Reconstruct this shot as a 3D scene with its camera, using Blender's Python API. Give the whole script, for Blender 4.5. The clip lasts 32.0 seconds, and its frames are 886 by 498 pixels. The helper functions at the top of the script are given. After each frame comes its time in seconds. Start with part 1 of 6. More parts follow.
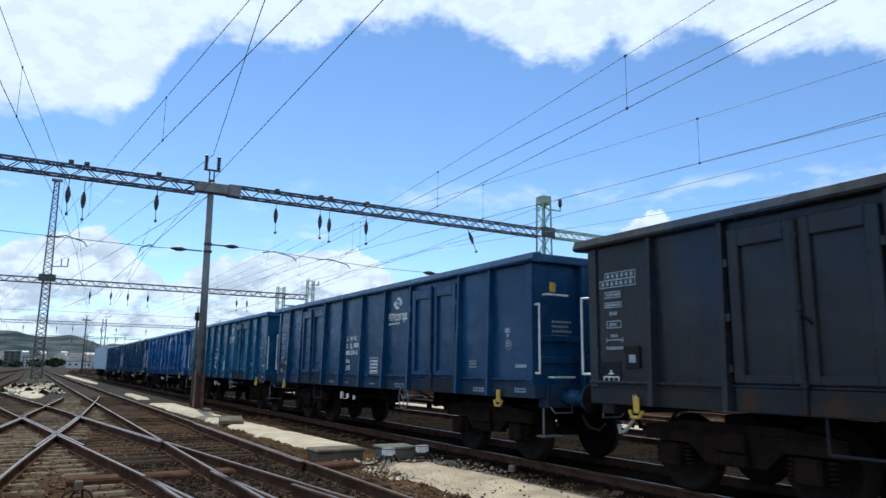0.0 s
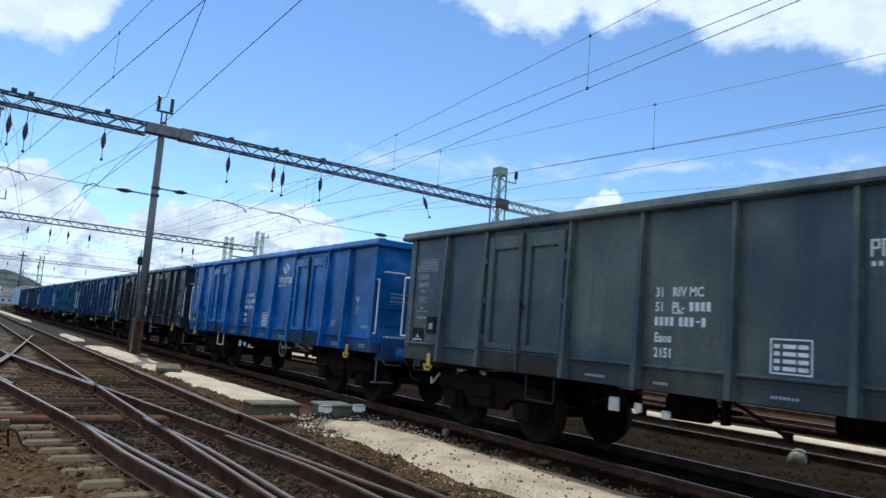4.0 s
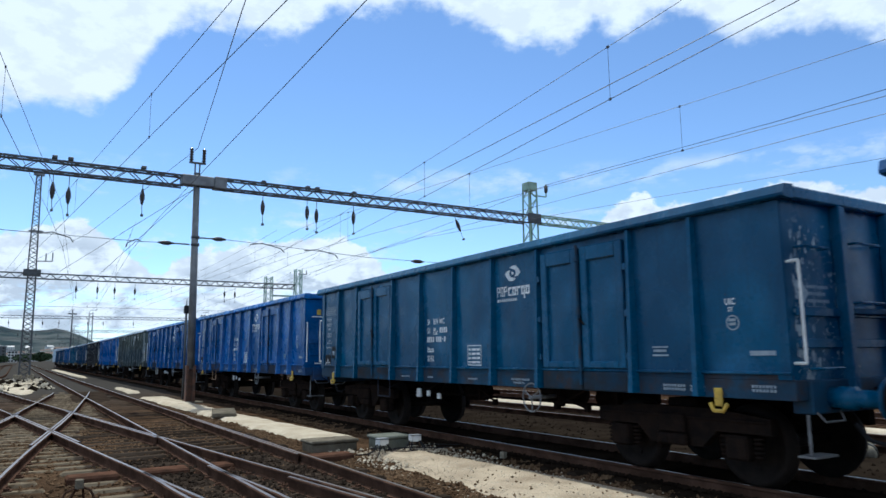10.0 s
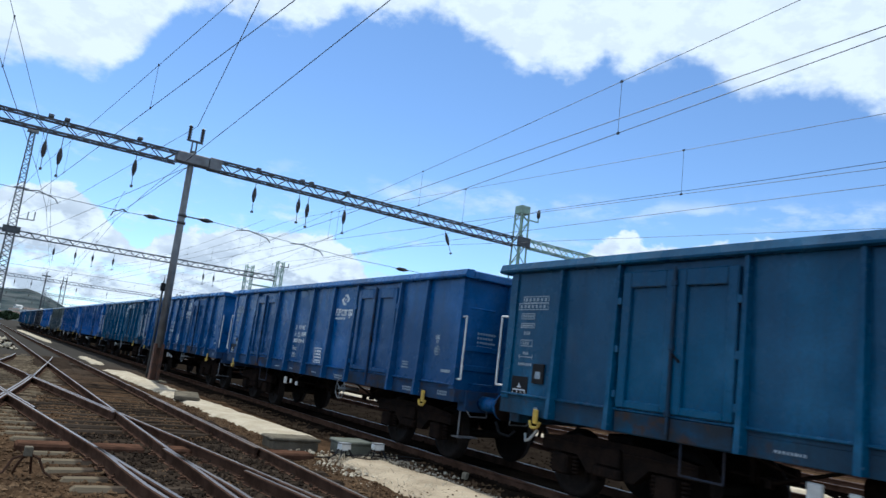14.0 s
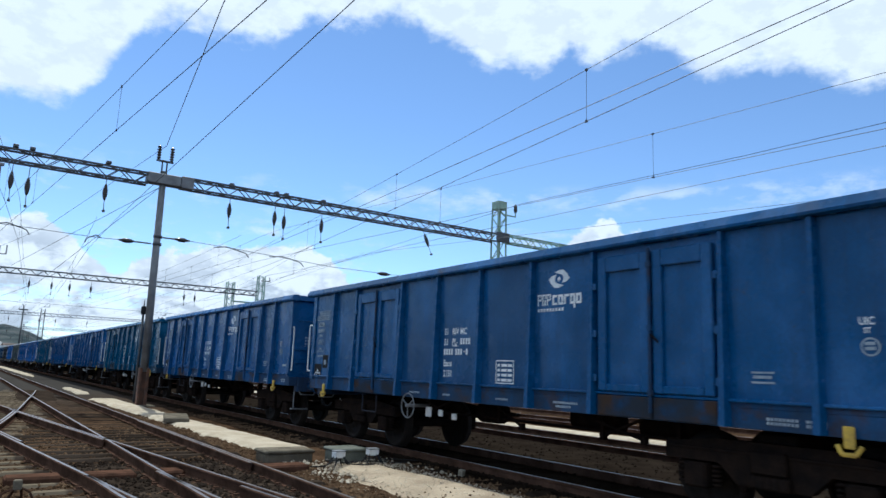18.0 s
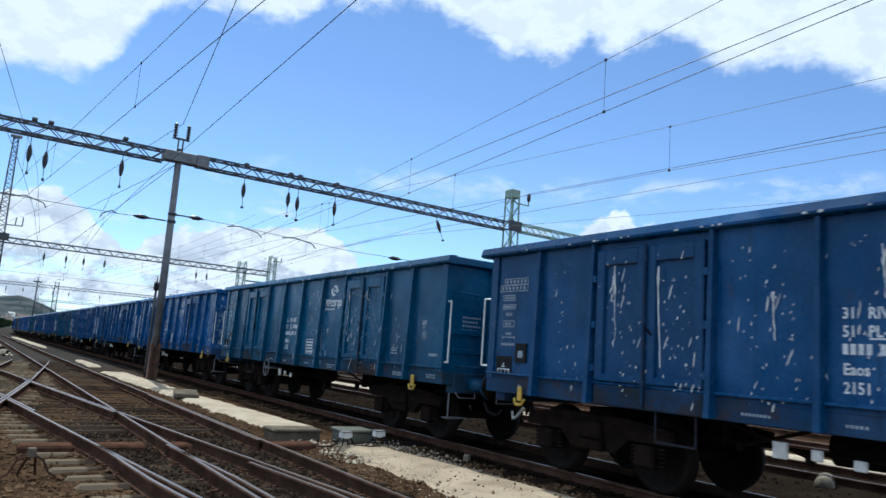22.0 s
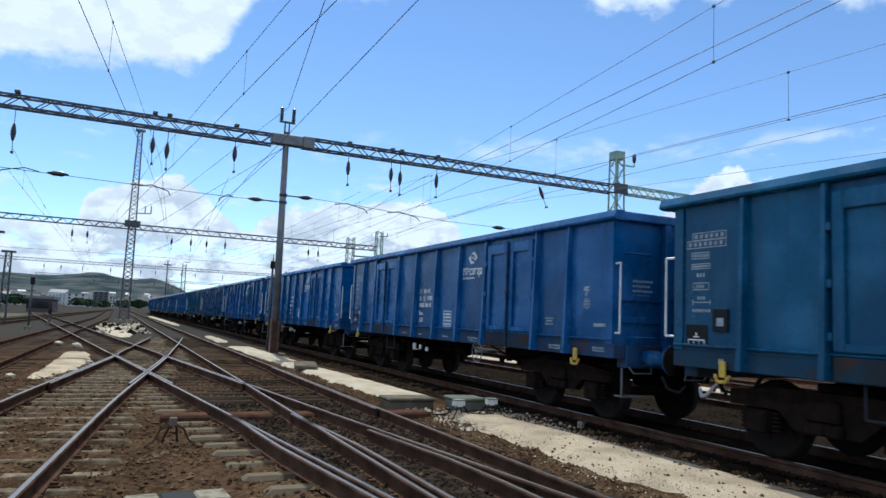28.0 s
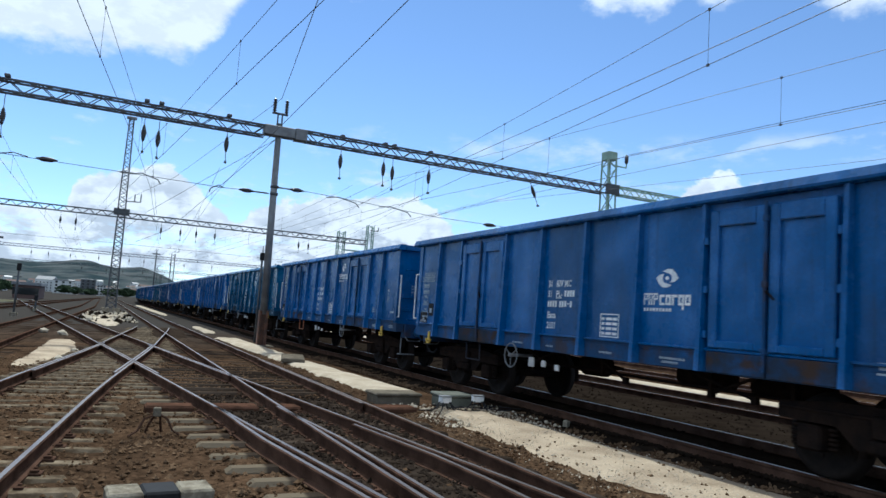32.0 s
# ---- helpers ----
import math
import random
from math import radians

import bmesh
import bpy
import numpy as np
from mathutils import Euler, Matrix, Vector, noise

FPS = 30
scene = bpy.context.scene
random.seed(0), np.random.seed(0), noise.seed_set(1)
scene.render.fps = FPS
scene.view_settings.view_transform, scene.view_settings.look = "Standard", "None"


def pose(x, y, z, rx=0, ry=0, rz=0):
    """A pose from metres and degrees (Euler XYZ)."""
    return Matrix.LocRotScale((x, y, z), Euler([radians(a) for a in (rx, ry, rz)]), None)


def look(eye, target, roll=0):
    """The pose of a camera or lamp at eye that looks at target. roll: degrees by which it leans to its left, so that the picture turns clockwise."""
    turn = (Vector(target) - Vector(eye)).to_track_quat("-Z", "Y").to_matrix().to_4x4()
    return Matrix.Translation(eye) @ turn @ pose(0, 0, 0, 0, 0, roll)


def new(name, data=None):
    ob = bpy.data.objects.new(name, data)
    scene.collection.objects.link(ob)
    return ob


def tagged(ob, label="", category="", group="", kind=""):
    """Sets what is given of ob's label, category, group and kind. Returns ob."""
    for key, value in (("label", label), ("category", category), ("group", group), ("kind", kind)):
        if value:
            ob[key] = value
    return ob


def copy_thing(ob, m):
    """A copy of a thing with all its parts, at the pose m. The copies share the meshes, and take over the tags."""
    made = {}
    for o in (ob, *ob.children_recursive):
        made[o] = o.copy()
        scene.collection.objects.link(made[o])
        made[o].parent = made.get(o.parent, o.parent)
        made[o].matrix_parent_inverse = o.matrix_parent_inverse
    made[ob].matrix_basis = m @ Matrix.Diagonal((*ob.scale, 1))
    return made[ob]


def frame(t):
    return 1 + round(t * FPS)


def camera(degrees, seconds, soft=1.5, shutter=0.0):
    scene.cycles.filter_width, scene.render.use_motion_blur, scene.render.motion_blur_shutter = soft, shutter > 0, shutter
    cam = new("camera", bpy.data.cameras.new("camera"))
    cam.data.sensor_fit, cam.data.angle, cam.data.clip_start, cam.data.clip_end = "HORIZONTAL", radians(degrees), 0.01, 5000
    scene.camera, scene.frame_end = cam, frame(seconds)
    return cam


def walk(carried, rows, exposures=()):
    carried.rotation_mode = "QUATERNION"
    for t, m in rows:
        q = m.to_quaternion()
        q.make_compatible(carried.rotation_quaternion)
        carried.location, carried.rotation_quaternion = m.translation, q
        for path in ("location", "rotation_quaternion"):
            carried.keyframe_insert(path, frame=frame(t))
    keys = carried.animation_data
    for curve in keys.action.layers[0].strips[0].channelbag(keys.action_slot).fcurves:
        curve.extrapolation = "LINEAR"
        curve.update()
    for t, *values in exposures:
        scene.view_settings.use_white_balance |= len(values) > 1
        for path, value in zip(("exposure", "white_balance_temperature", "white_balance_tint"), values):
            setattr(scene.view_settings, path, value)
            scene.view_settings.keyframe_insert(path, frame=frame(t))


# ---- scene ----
# The world: y along the train's track, x to the right of it, z = 0 at the top of the rails.
TRACK_X = 8.15          # middle of the train's track
PITCH = 14.04           # wagon length over buffers
GROUND = -0.17

cam = camera(65.04, 32.0, soft=1.5, shutter=0.1)
PATH = [
    (0.0, pose(0.087, 0.047, 1.453, 99.87, -0.65, -30.40)),
    (0.5, pose(0.090, 0.045, 1.445, 99.49, -1.11, -30.02)),
    (1.0, pose(0.090, 0.035, 1.448, 99.11, -1.46, -30.65)),
    (1.5, pose(0.088, 0.029, 1.439, 95.15, -2.12, -30.65)),
    (2.0, pose(0.084, 0.015, 1.431, 94.20, -4.37, -32.01)),
    (2.5, pose(0.079, -0.007, 1.441, 96.10, -5.17, -34.23)),
    (3.0, pose(0.090, -0.034, 1.445, 96.39, -4.96, -36.12)),
    (3.5, pose(0.095, -0.031, 1.451, 96.79, -5.24, -35.51)),
    (5.5, pose(0.091, -0.069, 1.554, 97.72, -2.15, -33.05)),
    (6.0, pose(0.081, -0.093, 1.556, 98.04, -4.00, -34.75)),
    (6.5, pose(0.070, -0.131, 1.576, 98.60, -5.44, -37.43)),
    (7.0, pose(0.062, -0.177, 1.569, 97.19, -7.63, -38.83)),
    (7.5, pose(0.072, -0.224, 1.541, 95.53, -3.82, -29.72)),
    (8.0, pose(0.077, -0.247, 1.532, 97.62, -2.83, -23.86)),
    (8.5, pose(0.083, -0.253, 1.526, 97.44, -3.68, -24.46)),
    (9.0, pose(0.076, -0.240, 1.528, 98.47, -2.19, -23.77)),
    (9.5, pose(0.027, -0.180, 1.533, 99.26, -0.39, -27.57)),
    (10.0, pose(-0.034, -0.098, 1.540, 98.69, 0.63, -31.28)),
    (10.5, pose(-0.032, -0.049, 1.522, 92.94, -3.61, -27.06)),
    (11.0, pose(-0.035, -0.031, 1.522, 91.53, -1.90, -21.68)),
    (11.5, pose(-0.071, 0.041, 1.537, 95.22, -1.39, -25.92)),
    (12.0, pose(-0.081, 0.070, 1.540, 95.89, -1.65, -27.12)),
    (12.5, pose(-0.070, 0.070, 1.531, 99.46, -2.41, -25.41)),
    (13.0, pose(-0.043, 0.035, 1.534, 100.39, -5.78, -34.52)),
    (13.5, pose(-0.034, 0.059, 1.536, 99.88, -7.12, -34.13)),
    (14.0, pose(-0.025, 0.066, 1.539, 99.87, -6.69, -33.72)),
    (14.5, pose(0.006, 0.041, 1.534, 94.88, -4.69, -35.94)),
    (16.5, pose(-0.028, 0.040, 1.494, 99.68, -2.44, -33.74)),
    (17.0, pose(-0.015, 0.027, 1.494, 99.88, -1.39, -34.66)),
    (17.5, pose(-0.017, 0.036, 1.500, 100.15, -1.88, -34.71)),
    (18.0, pose(-0.013, 0.038, 1.499, 100.05, -2.06, -34.54)),
    (18.5, pose(-0.024, 0.032, 1.492, 100.20, -1.84, -34.84)),
    (19.0, pose(-0.033, 0.031, 1.494, 100.22, -2.04, -34.85)),
    (19.5, pose(-0.006, 0.034, 1.489, 99.82, -2.85, -35.38)),
    (20.0, pose(-0.013, 0.046, 1.489, 100.77, -3.85, -34.40)),
    (20.5, pose(-0.041, 0.046, 1.487, 100.47, -3.62, -33.62)),
    (21.0, pose(-0.024, 0.041, 1.488, 99.38, -5.06, -35.98)),
    (21.5, pose(-0.020, 0.026, 1.495, 99.16, -5.50, -36.90)),
    (22.0, pose(-0.048, 0.022, 1.488, 98.90, -4.09, -33.94)),
    (22.5, pose(-0.037, 0.034, 1.489, 98.34, -2.61, -31.37)),
    (23.0, pose(-0.028, 0.060, 1.480, 96.10, -1.57, -29.21)),
    (23.5, pose(-0.016, 0.063, 1.482, 93.60, -1.73, -27.17)),
    (24.0, pose(-0.015, 0.060, 1.487, 93.33, -1.74, -25.74)),
    (24.5, pose(-0.017, 0.057, 1.485, 93.74, -1.73, -25.94)),
    (25.0, pose(-0.030, 0.061, 1.487, 94.23, -1.82, -26.15)),
    (25.5, pose(-0.039, 0.062, 1.482, 94.09, -2.15, -25.59)),
    (27.5, pose(-0.060, 0.063, 1.486, 94.83, -4.49, -25.64)),
    (28.0, pose(-0.052, 0.050, 1.487, 95.87, -2.60, -25.14)),
    (28.5, pose(-0.047, 0.052, 1.491, 95.97, -2.25, -25.10)),
    (29.0, pose(-0.043, 0.047, 1.492, 96.04, -2.02, -25.21)),
    (29.5, pose(-0.049, 0.054, 1.488, 95.61, -2.00, -25.42)),
    (30.0, pose(-0.041, 0.058, 1.487, 95.75, -1.81, -25.44)),
    (30.5, pose(-0.034, 0.054, 1.493, 95.34, -2.13, -25.41)),
    (31.0, pose(-0.030, 0.059, 1.491, 95.14, -1.90, -25.37)),
    (31.5, pose(-0.028, 0.058, 1.488, 95.87, -1.94, -25.51)),
    (32.0, pose(-0.035, 0.065, 1.486, 95.61, -3.94, -26.05)),
]
walk(cam, PATH, [(0.0, 0.11, 5500.0, 4.0), (32.0, 0.11, 5500.0, 4.0)])

# ---- daylight: high sun ahead, blue sky with a cloud sheet and a bank of cumulus ----
SUN_AZ, SUN_EL = 6.0, 60.0     # degrees to the right of +y, above the horizon
world = bpy.data.worlds.new("sky")
scene.world = world
world.use_nodes = True


def sky_nodes():
    nt = world.node_tree
    nt.nodes.clear()
    N, L = nt.nodes.new, nt.links.new

    def m(op, a, b=None, c=None):
        n = N("ShaderNodeMath")
        n.operation = op
        for i, v in enumerate((a, b, c)):
            if v is None:
                continue
            if isinstance(v, (int, float)):
                n.inputs[i].default_value = v
            else:
                L(v, n.inputs[i])
        return n.outputs[0]

    def ramp(v, a, b, lo=0.0, hi=1.0):
        n = N("ShaderNodeMapRange")
        n.interpolation_type = "SMOOTHSTEP"
        L(v, n.inputs[0])
        for i, q in zip((1, 2, 3, 4), (a, b, lo, hi)):
            if isinstance(q, (int, float)):
                n.inputs[i].default_value = q
            else:
                L(q, n.inputs[i])
        return n.outputs[0]

    tc = N("ShaderNodeTexCoord").outputs["Generated"]
    sep = N("ShaderNodeSeparateXYZ")
    L(tc, sep.inputs[0])
    x, y, z = sep.outputs
    az = m("MULTIPLY", m("ARCTAN2", x, y), 57.2958)
    el = m("MULTIPLY", m("ARCSINE", z), 57.2958)

    def fbm(sx, sy, scale, detail, rough, off=0.0):
        com = N("ShaderNodeCombineXYZ")
        L(m("MULTIPLY", az, sx), com.inputs[0])
        L(m("MULTIPLY", el, sy), com.inputs[1])
        com.inputs[2].default_value = off
        n = N("ShaderNodeTexNoise")
        n.inputs["Scale"].default_value = scale
        n.inputs["Detail"].default_value = detail
        n.inputs["Roughness"].default_value = rough
        L(com.outputs[0], n.inputs["Vector"])
        return n.outputs[0]

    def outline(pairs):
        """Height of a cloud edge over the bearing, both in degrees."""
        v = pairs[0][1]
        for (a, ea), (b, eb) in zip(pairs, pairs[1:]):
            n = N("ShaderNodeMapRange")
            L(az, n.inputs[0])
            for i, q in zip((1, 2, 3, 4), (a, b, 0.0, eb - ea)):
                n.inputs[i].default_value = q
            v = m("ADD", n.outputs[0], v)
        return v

    fine = fbm(0.2, 0.3, 2.2, 7, 0.62, 7.7)
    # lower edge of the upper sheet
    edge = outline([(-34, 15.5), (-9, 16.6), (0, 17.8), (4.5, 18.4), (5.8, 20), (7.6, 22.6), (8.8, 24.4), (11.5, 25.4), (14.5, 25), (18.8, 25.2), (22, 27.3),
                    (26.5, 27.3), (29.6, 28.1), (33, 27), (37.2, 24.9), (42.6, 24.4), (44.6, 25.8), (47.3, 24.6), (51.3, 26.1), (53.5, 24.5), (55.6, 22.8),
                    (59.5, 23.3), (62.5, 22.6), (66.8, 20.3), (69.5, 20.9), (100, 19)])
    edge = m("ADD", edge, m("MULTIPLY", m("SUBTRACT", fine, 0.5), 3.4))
    thick = fbm(0.13, 0.2, 1.4, 6, 0.6, 3.1)
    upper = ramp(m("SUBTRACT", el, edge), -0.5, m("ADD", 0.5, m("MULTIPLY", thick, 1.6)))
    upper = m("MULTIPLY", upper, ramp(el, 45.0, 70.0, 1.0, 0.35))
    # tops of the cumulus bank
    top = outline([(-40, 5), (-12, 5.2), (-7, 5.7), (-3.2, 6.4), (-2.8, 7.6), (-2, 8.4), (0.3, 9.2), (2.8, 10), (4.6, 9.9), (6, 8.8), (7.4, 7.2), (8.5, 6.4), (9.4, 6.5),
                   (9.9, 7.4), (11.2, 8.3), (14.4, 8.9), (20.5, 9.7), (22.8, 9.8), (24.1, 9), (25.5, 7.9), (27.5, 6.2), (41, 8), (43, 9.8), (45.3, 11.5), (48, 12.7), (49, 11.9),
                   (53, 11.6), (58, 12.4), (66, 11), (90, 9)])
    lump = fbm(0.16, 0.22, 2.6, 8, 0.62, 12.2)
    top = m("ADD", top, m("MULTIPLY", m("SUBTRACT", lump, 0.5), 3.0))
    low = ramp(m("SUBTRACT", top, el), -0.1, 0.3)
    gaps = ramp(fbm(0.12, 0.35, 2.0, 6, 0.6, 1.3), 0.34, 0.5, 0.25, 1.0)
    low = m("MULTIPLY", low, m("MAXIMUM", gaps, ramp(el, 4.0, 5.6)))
    wisp = m("MULTIPLY", ramp(fbm(0.1, 0.24, 2.6, 6, 0.6, 5.2), 0.52, 0.75), ramp(el, 17.0, 11.0, 0.0, 0.6))
    band = m("MULTIPLY", ramp(el, 12.6, 13.8), m("MULTIPLY", ramp(el, 15.6, 14.4), ramp(az, 25.0, 28.0)))
    wisp = m("MAXIMUM", wisp, m("MULTIPLY", band, ramp(fbm(0.13, 0.3, 2.0, 6, 0.6, 2.7), 0.44, 0.68, 0.0, 0.5)))
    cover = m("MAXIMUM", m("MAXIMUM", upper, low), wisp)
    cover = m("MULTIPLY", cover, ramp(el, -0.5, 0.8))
    # cloud shade: greyer in the thick parts and near the foot of the bank
    puff = ramp(fbm(0.17, 0.3, 2.2, 7, 0.6, 9.4), 0.4, 0.57)
    deep = m("MULTIPLY", ramp(m("SUBTRACT", top, el), 0.4, 3.0, 0.25, 0.8), ramp(el, 12.0, 15.0, 1.0, 0.0))
    shade = m("SUBTRACT", 1.0, m("MULTIPLY", m("SUBTRACT", 1.0, puff), m("ADD", deep, 0.3)))
    mix = N("ShaderNodeMix")
    mix.data_type = "RGBA"
    L(shade, mix.inputs["Factor"])
    mix.inputs["A"].default_value = (3.7, 3.95, 4.35, 1)
    mix.inputs["B"].default_value = (5.75, 5.9, 6.15, 1)
    sky = N("ShaderNodeTexSky")
    sky.sky_type, sky.sun_disc = "NISHITA", False
    sky.sun_elevation, sky.sun_rotation = radians(SUN_EL), radians(SUN_AZ)
    sky.altitude, sky.air_density, sky.dust_density, sky.ozone_density = 2300.0, 1.0, 0.12, 1.0
    out = N("ShaderNodeMix")
    out.data_type = "RGBA"
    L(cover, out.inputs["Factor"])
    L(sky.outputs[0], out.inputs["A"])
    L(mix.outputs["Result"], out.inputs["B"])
    bg = N("ShaderNodeBackground")
    bg.inputs["Strength"].default_value = 0.15
    L(out.outputs["Result"], bg.inputs["Color"])
    L(bg.outputs[0], N("ShaderNodeOutputWorld").inputs[0])


sky_nodes()
sun = new("sun", bpy.data.lights.new("sun", "SUN"))
sun.data.energy, sun.data.angle, sun.data.color = 3.9, radians(0.53), (1.0, 0.92, 0.78)
sun.matrix_world = look((0, 0, 0), (-math.sin(radians(SUN_AZ)) * math.cos(radians(SUN_EL)),
                                    -math.cos(radians(SUN_AZ)) * math.cos(radians(SUN_EL)), -math.sin(radians(SUN_EL))))


# ---- materials ----
def material(name, base, rough=0.6, metal=0.0, dark=None, scale=6.0, fine=60.0, bump=0.15, patch=0.5, spread=0.22, coord="Object",
             tint_random=0.0, gloss=0.5):
    """A surface with two scales of variation: broad stains towards `dark`, fine grain in value and relief."""
    ma = bpy.data.materials.new(name)
    ma.use_nodes = True
    nt = ma.node_tree
    N, L = nt.nodes.new, nt.links.new
    bs = nt.nodes["Principled BSDF"]
    bs.inputs["Roughness"].default_value, bs.inputs["Metallic"].default_value = rough, metal
    bs.inputs["Specular IOR Level"].default_value = gloss
    tc = N("ShaderNodeTexCoord").outputs[coord]
    n1, n2 = N("ShaderNodeTexNoise"), N("ShaderNodeTexNoise")
    for n, s, d in ((n1, scale, 5), (n2, fine, 3)):
        n.inputs["Scale"].default_value, n.inputs["Detail"].default_value = s, d
        L(tc, n.inputs["Vector"])
    r = N("ShaderNodeMapRange")
    r.interpolation_type = "SMOOTHSTEP"
    r.inputs[1].default_value, r.inputs[2].default_value, r.inputs[4].default_value = 0.5 - spread, 0.5 + spread, patch
    L(n1.outputs[0], r.inputs[0])
    mx = N("ShaderNodeMix")
    mx.data_type = "RGBA"
    mx.inputs["A"].default_value = (*base, 1)
    mx.inputs["B"].default_value = (*(dark or [c * 0.55 for c in base]), 1)
    L(r.outputs[0], mx.inputs["Factor"])
    hs = N("ShaderNodeHueSaturation")
    L(mx.outputs["Result"], hs.inputs["Color"])
    v = N("ShaderNodeMapRange")
    v.inputs[3].default_value, v.inputs[4].default_value = 0.72, 1.28
    L(n2.outputs[0], v.inputs[0])
    if tint_random:
        oi = N("ShaderNodeObjectInfo")
        rr = N("ShaderNodeMapRange")
        rr.inputs[3].default_value, rr.inputs[4].default_value = 1 - tint_random, 1 + tint_random
        L(oi.outputs["Random"], rr.inputs[0])
        mu = N("ShaderNodeMath")
        mu.operation = "MULTIPLY"
        L(v.outputs[0], mu.inputs[0])
        L(rr.outputs[0], mu.inputs[1])
        L(mu.outputs[0], hs.inputs["Value"])
    else:
        L(v.outputs[0], hs.inputs["Value"])
    L(hs.outputs[0], bs.inputs["Base Color"])
    if bump:
        b = N("ShaderNodeBump")
        b.inputs["Strength"].default_value, b.inputs["Distance"].default_value = bump, 0.01
        L(n2.outputs[0], b.inputs["Height"])
        L(b.outputs[0], bs.inputs["Normal"])
    return ma


def wagon_paint(name, soil):
    """Faded enamel in the object's own colour, with rust-brown soiling and run marks; alpha shifts the pattern, soil is the depth of caked dirt."""
    ma = bpy.data.materials.new(name)
    ma.use_nodes = True
    nt = ma.node_tree
    N, L = nt.nodes.new, nt.links.new
    bs = nt.nodes["Principled BSDF"]
    bs.inputs["Roughness"].default_value = 0.5
    bs.inputs["Specular IOR Level"].default_value = 0.2 * (1 - soil)
    oi = N("ShaderNodeObjectInfo")
    ge = N("ShaderNodeTexCoord")
    off = N("ShaderNodeVectorMath")
    off.operation = "MULTIPLY_ADD"
    L(oi.outputs["Alpha"], off.inputs[0])
    off.inputs[1].default_value = (37.0, 91.0, 53.0)
    L(ge.outputs["Object"], off.inputs[2])

    def noise_at(scale, detail, stretch=(1, 1, 1), rough=0.55):
        mp = N("ShaderNodeMapping")
        mp.inputs["Scale"].default_value = stretch
        L(off.outputs[0], mp.inputs[0])
        n = N("ShaderNodeTexNoise")
        n.inputs["Scale"].default_value, n.inputs["Detail"].default_value, n.inputs["Roughness"].default_value = scale, detail, rough
        L(mp.outputs[0], n.inputs["Vector"])
        return n.outputs[0]

    def ramp(v, a, b, lo, hi):
        r = N("ShaderNodeMapRange")
        r.interpolation_type = "SMOOTHSTEP"
        for i, q in zip((1, 2, 3, 4), (a, b, lo, hi)):
            r.inputs[i].default_value = q
        L(v, r.inputs[0])
        return r.outputs[0]

    def mix(f, a, b, kind="MIX"):
        n = N("ShaderNodeMix")
        n.data_type, n.blend_type = "RGBA", kind
        L(f, n.inputs["Factor"])
        for key, q in (("A", a), ("B", b)):
            if isinstance(q, tuple):
                n.inputs[key].default_value = (*q, 1)
            else:
                L(q, n.inputs[key])
        return n.outputs["Result"]

    faded = N("ShaderNodeHueSaturation")
    faded.inputs["Saturation"].default_value, faded.inputs["Value"].default_value = 0.9, 1.6
    L(oi.outputs["Color"], faded.inputs["Color"])
    col = mix(ramp(noise_at(1.3, 5), 0.4, 0.7, 0.0, 0.75), oi.outputs["Color"], faded.outputs[0])
    col = mix(ramp(noise_at(1.1, 6, (1, 3.5, 0.5)), 0.5, 0.75, 0.0, 0.35), col, (0.012, 0.022, 0.045))
    col = mix(ramp(noise_at(3.2, 7, (1, 1, 0.8), 0.65), 0.66, 0.74, 0.0, 0.55), col, (0.07, 0.05, 0.04))
    col = mix(ramp(noise_at(24, 4), 0.3, 0.7, 0.0, 0.25), col, (0.008, 0.018, 0.035))
    # fine run marks of grime, pale dusty rubs and small rust chips
    col = mix(ramp(noise_at(1.6, 6, (1, 11, 0.35), 0.6), 0.56, 0.74, 0.0, 0.4), col, (0.01, 0.017, 0.028))
    col = mix(ramp(noise_at(1.9, 7, (1, 1.4, 0.7), 0.7), 0.6, 0.74, 0.0, 0.2), col, (0.05, 0.1, 0.17))
    col = mix(ramp(noise_at(17, 5, (1, 1, 1), 0.6), 0.68, 0.72, 0.0, 0.7), col, (0.06, 0.035, 0.024))
    # broad unevenly faded panels, and the caked dirt of the sills
    col = mix(ramp(noise_at(0.55, 3, (1, 1, 0.6)), 0.42, 0.6, 0.0, 0.5), col, (0.01, 0.035, 0.085))
    if soil:
        col = mix(ramp(noise_at(1.4, 6, (1, 1, 1.6), 0.62), 0.28, 0.6, soil * 0.35, soil), col, (0.03, 0.032, 0.035))
        col = mix(ramp(noise_at(2.3, 6, (1, 1, 1.2), 0.6), 0.5, 0.66, 0.0, soil), col, (0.055, 0.036, 0.026))
    L(col, bs.inputs["Base Color"])
    L(ramp(noise_at(2.5, 5), 0.3, 0.7, 0.2 + soil * 0.5, 0.36 + soil * 0.5), bs.inputs["Roughness"])
    b = N("ShaderNodeBump")
    b.inputs["Strength"].default_value, b.inputs["Distance"].default_value = 0.35, 0.03
    L(noise_at(2.1, 3), b.inputs["Height"])
    L(b.outputs[0], bs.inputs["Normal"])
    return ma


